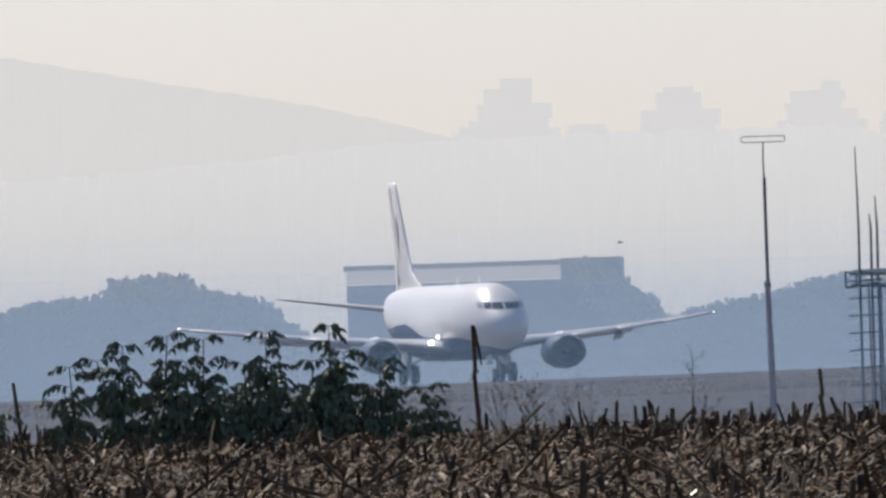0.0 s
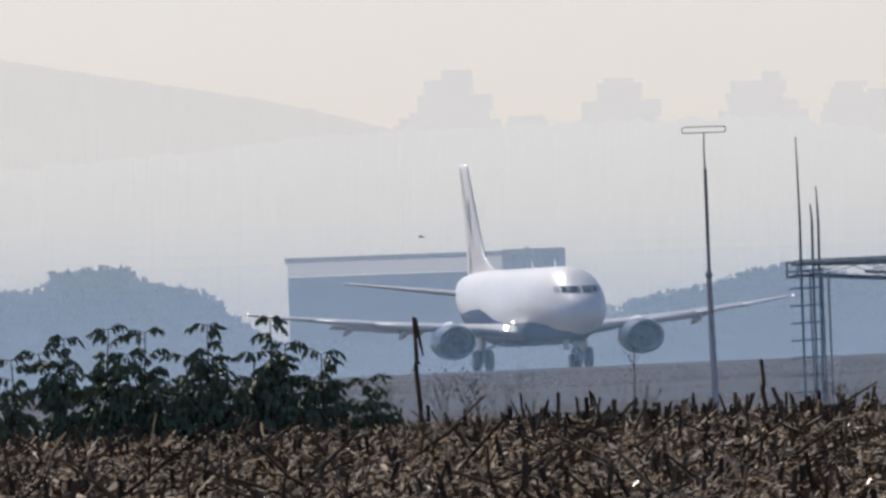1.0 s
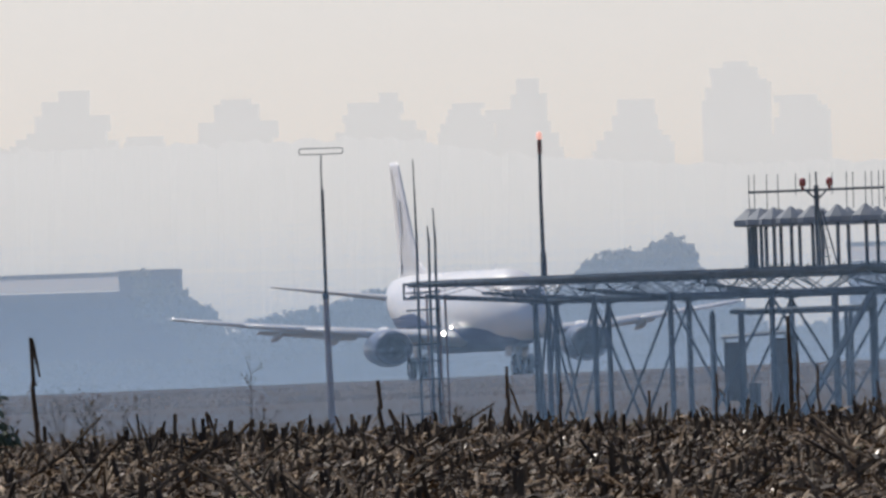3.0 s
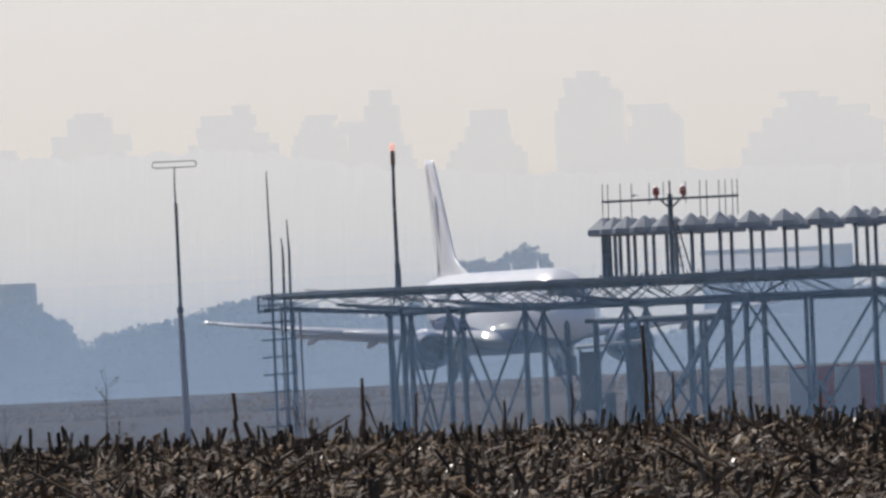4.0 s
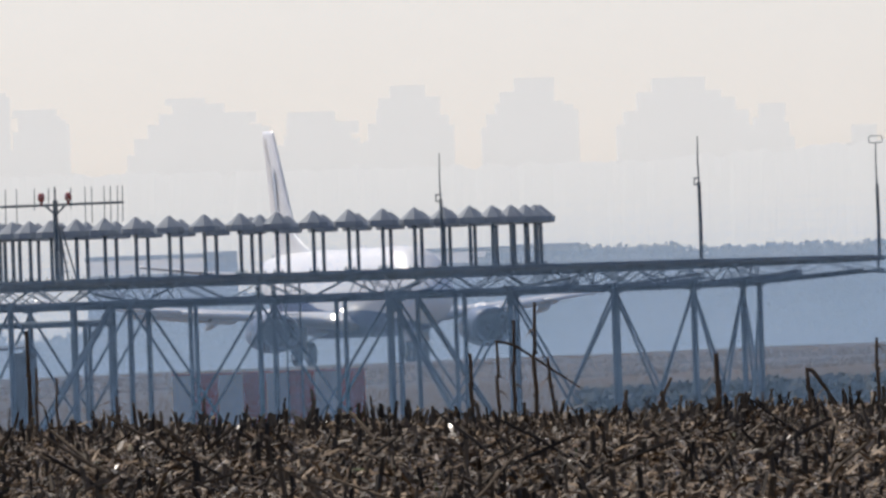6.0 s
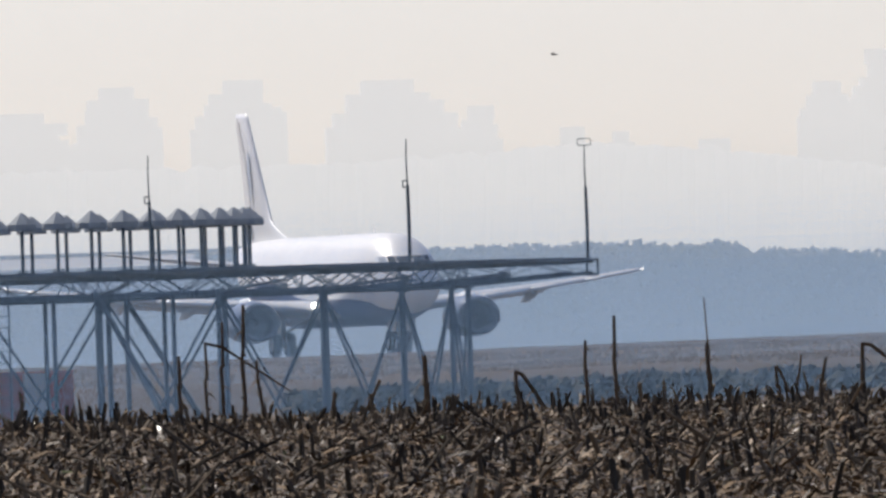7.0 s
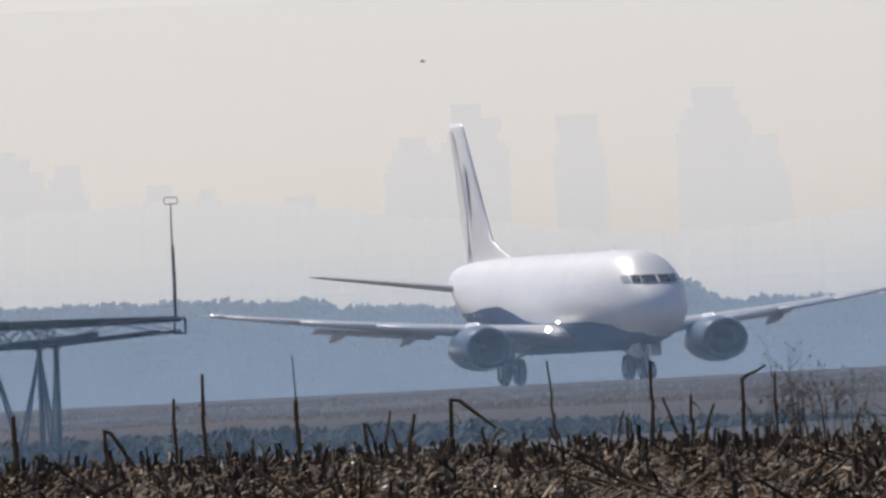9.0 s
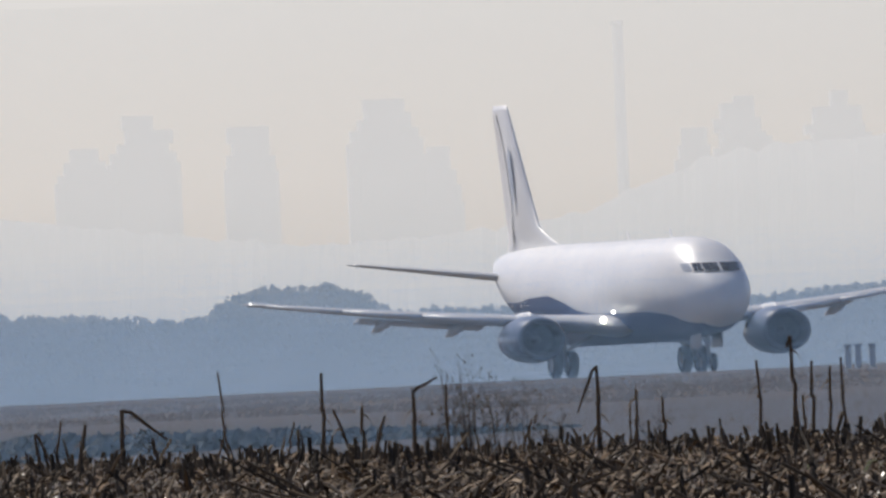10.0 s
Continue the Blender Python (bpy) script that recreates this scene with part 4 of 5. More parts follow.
def build_aerials():
    first = thing("hooded_aerial", "grey fibreglass hooded loop aerial on a round post", "antenna", group="ring of hooded aerials on the platform")
    bm = bmesh.new()
    hood(bm, 1.09)
    part("hood", bm, M["hat"], first, "grey pointed hood")
    bm = bmesh.new()
    pipe(bm, (0, 0, 0), (0, 0, 1.13), 0.046, 10)
    part("post", bm, M["steel"], first, smooth=False)
    bm = bmesh.new()
    box(bm, (0, 0, 0.03), (0.26, 0.26, 0.06), 0, 0.008)
    for q in range(4):
        pipe(bm, (0.1 * (1 - 2 * (q & 1)), 0.1 * (1 - (q & 2)), 0.05), (0.1 * (1 - 2 * (q & 1)), 0.1 * (1 - (q & 2)), 0.13), 0.012, 5)
    part("base_plate", bm, M["steel"], first)
    spots = []
    for k in range(48):
        spots.append(polar(R_RING, 3.75 + 7.5 * k - 1.75, DECK + 0.02))
    spots.append(Vector((-0.1, 0.0, DECK + 0.02)))
    first.matrix_basis = Matrix.Translation(Vector((DV.x, DV.y, 0)) + spots[0])
    for k, s in enumerate(spots[1:]):
        copy_thing(first, Matrix.Translation(Vector((DV.x, DV.y, 0)) + s) @ Matrix.Rotation(radians(7.5 * k), 4, "Z"))


def rod_pole(a, top, joint, base_z, off, label, r=0.05, thin=0.018, loop=None, cage=False, lamp=False, name="aerial_pole", mat="steel"):
    """A pole with a thick lower and a thin upper part, with a loop, a clamp or a lamp on it."""
    d = DV_D + off
    p = aim(a, top, d)
    zj = aim(a, joint, d).z
    ob = thing(name, label, "antenna pole", (p.x, p.y, base_z))
    bm = bmesh.new()
    bent_pipe(bm, [(0, 0, 0), (0.008, 0, (zj - base_z) * 0.5), (0, 0, zj - base_z)], [r, r, r * 0.9], 8)
    part("mast", bm, M[mat], ob)
    bm = bmesh.new()
    bent_pipe(bm, [(0, 0, zj - base_z - 0.25), (-0.012, 0, (p.z + zj) / 2 - base_z), (0, 0, p.z - base_z)], [thin * 1.2, thin, thin * 0.8], 6)
    part("rod", bm, M[mat], ob)
    if cage:
        bm = bmesh.new()
        for dz in (-0.06, 0.10):
            box(bm, (-0.05, 0, zj - base_z + dz), (0.15, 0.09, 0.03), 0, 0.006)
        box(bm, (-0.11, 0, zj - base_z + 0.02), (0.03, 0.06, 0.16), 0, 0.006)
        part("clamp", bm, M["steel"], ob)
    if loop:
        w, h = loop
        bm = bmesh.new()
        pts = []
        rr = min(w, h) * (0.45 if w > 0.6 else 0.22)
        for cx, cz, t0 in ((w / 2 - rr, h - rr, 0), (-w / 2 + rr, h - rr, 90), (-w / 2 + rr, rr, 180), (w / 2 - rr, rr, 270)):
            for j in range(4):
                t = radians(t0 + 30 * j)
                pts.append(Vector((cx + rr * math.cos(t), 0, p.z - base_z + cz + rr * math.sin(t))))
        for i in range(len(pts)):
            pipe(bm, pts[i], pts[(i + 1) % len(pts)], 0.011, 5)
        part("loop", bm, M["steel"], ob, "slim metal loop")
    if lamp:
        bm = bmesh.new()
        loft(bm, [[Vector((q * math.cos(0.7854 * i), q * math.sin(0.7854 * i), p.z - base_z + h)) for i in range(8)] for q, h in ((0.04, 0), (0.065, 0.03), (0.065, 0.13), (0.02, 0.19))])
        part("lamp", bm, M["red_light"], ob, "lit red obstruction lamp", smooth=True)
        bm = bmesh.new()
        pipe(bm, (0, 0, p.z - base_z - 0.35), (0, 0, p.z - base_z - 0.02), 0.055, 8)
        part("lamp_neck", bm, M["rust"], ob)
    return ob


def build_poles():
    # lone loop pole on the grass
    off = 700 - DV_D
    p = aim(-628, 0, 700)
    g = land_z(p.x, p.y) - 0.1
    ob = rod_pole(-628, -145, -82, g, off, "tall slim pole with a flat loop aerial on top", 0.04, 0.018, loop=(0.98, 0.13), mat="steel", name="loop_aerial_pole")
    bm = bmesh.new()
    zt = aim(-634, 112, 700).z - g
    bent_pipe(bm, [(0.06, 0, 0), (0.03, 0, zt * 0.5), (0, 0, zt)], [0.085, 0.075, 0.06], 8)
    part("lower_mast", bm, M["pole"], ob, "faded red lower mast")
    bm = bmesh.new()
    pipe(bm, (0, 0, zt), (0, 0, zt + 0.12), 0.075, 8)
    part("collar", bm, M["steel"], ob)
    # on the platform
    rod_pole(-241, -160, 40, DECK, -2.5, "dark pole with a lit red lamp on the platform", 0.075, 0.045, lamp=True, name="obstruction_light_pole")
    rod_pole(1378, -145, -64, DECK, -6.0, "pole with a clamped whip aerial on the platform", 0.045, 0.018, cage=True, name="whip_aerial_pole")
    rod_pole(926, -128, -48, DECK, -9.5, "slim whip aerial on a clamp", 0.04, 0.016, cage=True, name="whip_aerial_pole")
    rod_pole(1693, -125, -51, DECK, 0.0, "pole with a small rectangular loop aerial", 0.042, 0.018, loop=(0.33, 0.16), name="loop_aerial_pole")
    # lattice frame of three tubes at the platform's edge
    d = DV_D - 3
    c = aim(-455, 0, d)
    g = land_z(c.x, c.y) - 0.1
    ob = thing("lattice_mast", "slender rusty lattice frame with three whip rods", "antenna mast", (c.x, c.y, g))
    for a, top in ((-466, -132), (-444, -13), (-433, -45)):
        p = aim(a, top, d)
        bm = bmesh.new()
        bent_pipe(bm, [(p.x - c.x + 0.02, 0, 0), (p.x - c.x + 0.02, 0, DECK - g), (p.x - c.x + 0.03, 0, DECK - g + 1), (p.x - c.x, 0, p.z - g)], [0.035, 0.035, 0.03, 0.014], 6)
        part("tube", bm, M["steel"], ob)
        bm = bmesh.new()
        bent_pipe(bm, [(p.x - c.x + 0.25, 0.3, 0), (p.x - c.x + 0.22, 0.3, DECK - g - 0.3)], [0.03, 0.03], 6)
        part("tube", bm, M["pole"], ob)
    z = 0.5
    while z < DECK - g - 0.2:
        bm = bmesh.new()
        pipe(bm, (-0.42, 0, z), (0.42, 0, z + 0.03), 0.022, 5)
        part("rung", bm, M["steel"], ob)
        z += 0.42


def build_array():
    """The boom of vertical rods on its own braced mast."""
    d = DV_D - 8.0
    c = aim(247, 0, d)
    ob = thing("rod_array_mast", "braced mast with a boom of vertical rods and two red lamps", "antenna mast", (c.x, c.y, DECK))
    zb = aim(247, -56, d).z - DECK
    bm = bmesh.new()
    pipe(bm, (0, 0, 0), (0, 0, zb + 0.12), 0.06, 8)
    pipe(bm, (0, 0, zb), (0, 0, zb + 0.45), 0.022, 6)
    part("mast", bm, M["steel"], ob)
    bm = bmesh.new()
    pipe(bm, (-1.65, 0, zb), (1.65, 0, zb + 0.02), 0.03, 6)
    part("boom", bm, M["steel"], ob)
    bm = bmesh.new()
    pipe(bm, (-0.02, 0, zb - 0.25), (0.25, 0, zb), 0.025, 5)
    pipe(bm, (0.02, 0, zb - 0.25), (-0.25, 0, zb), 0.025, 5)
    part("bracket", bm, M["steel"], ob)
    for x in (0.22, 0.42):
        bm = bmesh.new()
        pipe(bm, (x + 0.05, 0.3, 0), (x * 0.3, 0, zb - 0.5), 0.022, 5)
        part("stay", bm, M["steel"], ob)
    bm = bmesh.new()
    for i in range(5):
        pipe(bm, (0.0, 0, 0.25 + 0.22 * i), (0.30 - 0.03 * i, 0.15, 0.25 + 0.22 * i), 0.015, 4)
    part("rung_set", bm, M["steel"], ob)
    for x in (-1.63, -1.5, -1.2, -0.93, -0.5, -0.16, 0.38, 0.72, 0.88, 1.18, 1.33, 1.5, 1.62):
        lo = 0.45 if abs(x) > 0.6 else 0.1
        bm = bmesh.new()
        pipe(bm, (x, 0, zb - lo), (x + 0.01, 0, zb + 0.42), 0.011, 5)
        part("rod", bm, M["steel"], ob)
    for x in (-0.33, 0.32):
        bm = bmesh.new()
        loft(bm, [[Vector((x + q * math.cos(0.7854 * i), q * math.sin(0.7854 * i), zb + h)) for i in range(8)] for q, h in ((0.035, 0.02), (0.04, 0.1), (0.08, 0.12), (0.085, 0.24), (0.05, 0.30), (0.01, 0.31))])
        part("red_lamp", bm, M["lamp_red"], ob, "red glass lamp", smooth=True)


def build_cabins():
    # striped barrier below the platform
    d = DV_D + 14
    p, q = aim(443, 0, d), aim(785, 0, d)
    g = land_z(p.x, p.y) - 0.1
    top = aim(615, 252, d).z - g
    w = (q - p).x
    ob = thing("striped_barrier", "red and white striped sheet-metal barrier", "barrier", (p.x, p.y, g))
    cuts = [0.0, 0.11, 0.24, 0.365, 0.49, 0.605, 0.74, 0.87, 1.0]
    for k in range(8):
        bm = bmesh.new()
        x0, x1 = cuts[k] * w, cuts[k + 1] * w
        box(bm, ((x0 + x1) / 2, 0, top / 2 + (0.03 if k == 0 else 0)), (x1 - x0 - 0.02, 0.08, top), 0, 0.008)
        part("panel", bm, M["barrier_red"] if k % 2 else M["barrier_white"], ob, "faded red panel" if k % 2 else "faded white panel")
    bm = bmesh.new()
    box(bm, (w / 2, 0, top + 0.03), (w, 0.12, 0.04), 0, 0.006)
    part("cap_rail", bm, M["barrier_red"], ob)
    # equipment cabinet and cabin on short legs, under one pale canopy with two pointed posts
    d = DV_D + 3
    p, q = aim(70, 204, d), aim(192, 200, d)
    g = land_z(p.x, p.y) - 0.1
    ob = thing("canopy", "thin pale sheet-metal canopy on posts over the cabinets", "canopy", (p.x, p.y, g))
    w, h = (q - p).x, p.z - g
    bm = bmesh.new()
    loft(bm, [[Vector((x, y, h + 0.1 * k + z)) for y, z in ((-0.7, 0), (0.7, 0.05), (0.7, 0.11), (-0.7, 0.06))] for k, x in ((0, 0), (1, w))])
    part("roof", bm, M["hat"], ob, "thin pale roof sheet")
    for x in (0.1, w - 0.1):
        for y in (-0.6, 0.6):
            bm = bmesh.new()
            pipe(bm, (x, y, 0), (x, y, h + 0.08 * x / w), 0.03, 6)
            part("post", bm, M["steel"], ob)
    for a in (56, 107, 293, 301):
        p = aim(a, 151, DV_D + 1.5)
        g = land_z(p.x, p.y) - 0.1
        ob = thing("pointed_post", "steel post with a pointed top under the platform, tinted haze blue", "post", (p.x, p.y, g), group="pointed posts under the platform")
        bm = bmesh.new()
        pipe(bm, (0, 0, 0), (0, 0, p.z - g - 0.15), 0.075 if a < 200 else 0.05, 8)
        part("shaft", bm, M["steel"], ob)
        bm = bmesh.new()
        pipe(bm, (0, 0, p.z - g - 0.15), (0, 0, p.z - g), 0.085 if a < 200 else 0.055, 8, 0.02)
        part("cap", bm, M["steel"], ob)
    for a0, a1, b, off, share, name, label in ((78, 114, 212, 2, 0.42, "equipment_cabinet", "dark grey steel equipment cabinet on legs under the platform"), (158, 206, 207, 5, 0.25, "equipment_cabin", "grey sheet-metal equipment cabin under the platform"),
                                               (118, 138, 285, 3, 0.0, "switch_box", "small dark switch box on the ground")):
        d = DV_D + off
        p, q = aim(a0, b, d), aim(a1, b, d)
        g = land_z(p.x, p.y) - 0.1
        w, h = (q - p).x, p.z - g
        dep = min(w, 2.0)
        foot = h * share
        ob = thing(name, label, "cabinet", ((p.x + q.x) / 2, p.y, g))
        bm = bmesh.new()
        box(bm, (0, 0, (h + foot) / 2), (w, dep, h - foot), 0, 0.02)
        part("body", bm, M["cabin"], ob)
        for sx in (-1, 1) if foot else ():
            for sy in (-1, 1):
                bm = bmesh.new()
                pipe(bm, (sx * w * 0.42, sy * dep * 0.42, 0), (sx * w * 0.42, sy * dep * 0.42, foot + 0.05), 0.03, 6)
                part("leg", bm, M["steel"], ob)
        bm = bmesh.new()
        box(bm, (0, 0, h + 0.02), (w + 0.08, dep + 0.08, 0.05), 0, 0.012)
        part("roof", bm, M["cabin"], ob)
        bm = bmesh.new()
        box(bm, (w * 0.05, -dep / 2 - 0.015, (h + foot) / 2), (w * 0.7, 0.03, (h - foot) * 0.8), 0, 0.006)
        door = part("door", bm, M["cabin"], ob)
        bm = bmesh.new()
        box(bm, (w * 0.3, -dep / 2 - 0.045, (h + foot) / 2), (0.03, 0.03, 0.12), 0, 0.006)
        part("handle", bm, M["hat"], door, "pale metal handle")


def edge_markers():
    """Short marker posts beside the runway."""
    first = None
    for a in (3462, 3480, 3505):
        p = aim(a, 0, 1120)
        z = land_z(p.x, p.y)
        if first is None:
            first = thing("marker_post", "short pale grey marker post beside the runway", "marker post", (p.x, p.y, z), group="marker posts beside the runway")
            bm = bmesh.new()
            box(bm, (0, 0, 0.42), (0.22, 0.12, 0.84), 0, 0.02)
            part("post", bm, M["gear"], first)
            bm = bmesh.new()
            box(bm, (0, 0, 0.88), (0.28, 0.16, 0.1), 0, 0.02)
            part("cap", bm, M["hat"], first)
        else:
            copy_thing(first, pose(p.x, p.y, z))


edge_markers()
build_beacon()
build_aerials()
build_poles()
build_array()
build_cabins()


# ------------------------------------------------------------------ dry grass and scrub on the slope below the runway
def slope_grass():
    rnd = random.Random(11)
    verts, faces = [], []
    for _ in range(26000):
        q = 22.6 + 50 * rnd.random()
        a = rnd.uniform(-2100, 3700)
        d = (RUN_Q - q) / math.sin(ALPHA + a / F)
        p = aim(a, 0, d)
        z = land_z(p.x, p.y)
        h = rnd.uniform(0.05, 0.2) * (0.6 + 0.8 * abs(noise.noise((p.x * 0.3, p.y * 0.02, 4))))
        w = rnd.uniform(0.03, 0.10)
        lean = rnd.uniform(-0.2, 0.2)
        i = len(verts)
        verts += [(p.x - w, p.y, z - 0.05), (p.x + w, p.y + 0.05, z - 0.05), (p.x + lean, p.y, z + h)]
        faces.append((i, i + 1, i + 2))
    me = bpy.data.meshes.new("dry_grass")
    me.from_pydata(verts, [], faces)
    me.materials.append(M["grass"])
    tagged(new("dry_grass", me), "dry pale grass on the slope beside the runway", "grass", kind="stuff")


def scrub_belt():
    """Dark low scrub in the hollow before the runway."""
    rnd = random.Random(12)
    verts, faces = [], []
    for _ in range(15000):
        a = rnd.uniform(1150, 3000)
        b = 300 - 34 * math.sin((a - 1150) / 1850 * math.pi) * rnd.random() ** 0.7 * (0.6 + 0.4 * noise.noise((a * 0.012, 0, 0)))
        d = rnd.uniform(790, 815)
        p = aim(a, b + rnd.uniform(0, 40), d)
        s = rnd.uniform(0.05, 0.22)
        u = Vector((rnd.uniform(-1, 1), rnd.uniform(-1, 1), rnd.uniform(-1, 1))).normalized()
        v = u.orthogonal().normalized()
        i = len(verts)
        verts += [p + u * s, p - u * s * 0.4 + v * s, p - u * s * 0.4 - v * s]
        faces.append((i, i + 1, i + 2))
    me = bpy.data.meshes.new("scrub")
    me.from_pydata([tuple(v) for v in verts], [], faces)
    me.materials.append(M["scrub"])
    tagged(new("scrub", me), "dark low scrub in the hollow before the runway", "scrub", kind="stuff")


slope_grass()
scrub_belt()


# ------------------------------------------------------------------ the maize field
def stub_mesh(verts, faces, p, h, r, lean, az, jag, n=5):
    i = len(verts)
    ox, oy = lean * math.cos(az), lean * math.sin(az)
    for k in range(n):
        t = 6.2832 * k / n
        verts.append((p.x + r * math.cos(t), p.y + r * math.sin(t), p.z - 0.04))
    for k in range(n):
        t = 6.2832 * k / n
        verts.append((p.x + ox + r * 0.85 * math.cos(t), p.y + oy + r * 0.85 * math.sin(t), p.z + h + jag * math.cos(t + az)))
    for k in range(n):
        faces.append((i + k, i + (k + 1) % n, i + n + (k + 1) % n, i + n + k))
    faces.append(tuple(i + n + k for k in range(n)))


def field_stubble():
    rnd = random.Random(21)
    verts, faces = [], []
    row = -34.0
    c, s = math.cos(radians(8)), math.sin(radians(8))
    while row < 300:
        u = -60.0
        while u < 60:
            u += rnd.uniform(0.16, 0.30)
            # the rows run nearly across the view
            x, y = u * c + rnd.gauss(0, 0.03), 190 + row + u * s + rnd.gauss(0, 0.05)
            d = math.hypot(x, y)
            if not 170 < d < 287 or not -2150 < F * math.atan2(x, y) < 3720:
                continue
            if rnd.random() < (0.5 if d < 255 else 0.2):
                continue
            if noise.noise((x * 0.45, y * 0.12, 7)) < -0.22:
                continue
            z = land_z(x, y)
            h = max(0.04, rnd.gauss(0.115, 0.05) + (0.04 if d > 264 else 0) + 0.05 * noise.noise((x * 0.8, y * 0.3, 9))) + (0.12 * rnd.random() if rnd.random() < 0.12 else 0)
            stub_mesh(verts, faces, Vector((x, y, z)), h, rnd.uniform(0.012, 0.026), abs(rnd.gauss(0, 0.085)), rnd.uniform(0, 6.28), rnd.uniform(0, 0.02))
        row += 0.70
    me = bpy.data.meshes.new("maize_stubble")
    me.from_pydata(verts, [], faces)
    me.materials.append(M["stubble"])
    tagged(new("maize_stubble", me), "short cut maize stubble standing in rows", "stubble", kind="stuff")


def field_straw(name, label, seed, count, mat, steep=0.16, small=1.0, patch=False):
    """Fallen leaves and husks lying about."""
    rnd = random.Random(seed)
    verts, faces = [], []
    for k in range(count):
        d = 170 + 117 * rnd.random()
        a = rnd.uniform(-2150, 3720)
        p = aim(a, 0, d)
        if patch and noise.noise((p.x * 0.8, p.y * 0.15, 13)) < 0.38:
            continue
        p.z = land_z(p.x, p.y) + rnd.uniform(0.0, 0.07)
        t = rnd.uniform(0, 6.28)
        u = Vector((math.cos(t), math.sin(t), rnd.gauss(0, steep))).normalized()
        side = u.cross(Vector((rnd.gauss(0, 0.25), rnd.gauss(0, 0.25), 1))).normalized()
        ln, w = rnd.uniform(0.09, 0.42) * small, rnd.uniform(0.0035, 0.010)
        if k % 9 == 0:
            ln, w = ln * 1.6, 0.016
        bow = Vector((0, 0, rnd.uniform(-0.02, 0.09)))
        i = len(verts)
        for j, (f, ww) in enumerate(((-0.5, 0.4), (-0.1, 1.0), (0.25, 0.9), (0.5, 0.15))):
            m = p + u * (ln * f) + bow * (1 - 4 * f * f)
            verts += [tuple(m - side * w * ww), tuple(m + side * w * ww)]
        for j in range(3):
            o = i + 2 * j
            faces.append((o, o + 1, o + 3, o + 2))
    me = bpy.data.meshes.new(name)
    me.from_pydata(verts, [], faces)
    me.materials.append(M[mat])
    tagged(new(name, me), label, "straw", kind="stuff")


def broken_stalks():
    """Snapped stalks leaning and lying across the stubble."""
    rnd = random.Random(23)
    bm = bmesh.new()
    for k in range(2400):
        d = 175 + 108 * rnd.random() ** 0.8
        a = rnd.uniform(-2150, 3720)
        p = aim(a, 0, d)
        p.z = land_z(p.x, p.y) + 0.01
        t = rnd.uniform(0, 6.28)
        lift = rnd.choice((0.05, 0.1, 0.2, 0.35, 0.6, 0.9, 1.3)) if d < 250 else rnd.choice((0.03, 0.06, 0.1, 0.9, 2.0, 3.0))
        u = Vector((math.cos(t), math.sin(t), lift)).normalized()
        ln = rnd.uniform(0.2, 0.85) * (0.4 if lift > 0.8 else 1)
        r = rnd.uniform(0.008, 0.016)
        bend = Vector((rnd.gauss(0, 0.02), rnd.gauss(0, 0.02), rnd.gauss(0, 0.02)))
        bent_pipe(bm, [p, p + u * ln * 0.5 + bend, p + u * ln], [r, r * 0.95, r * 0.7], 5)
    solo("broken_maize_stalks", bm, M["stubble"], "snapped brown maize stalks leaning over the stubble", "maize stalks", kind="stuff")


field_stubble()
field_straw("maize_straw", "dry brown maize leaves strewn on the soil", 22, 95000, "straw", 0.3)
field_straw("maize_husks", "pale glossy maize husks scattered on the stubble", 24, 3800, "husk", 0.5, 0.6)
field_straw("green_weeds", "patches of low green weed among the stubble", 25, 9000, "moss", 0.8, 0.5, True)
broken_stalks()

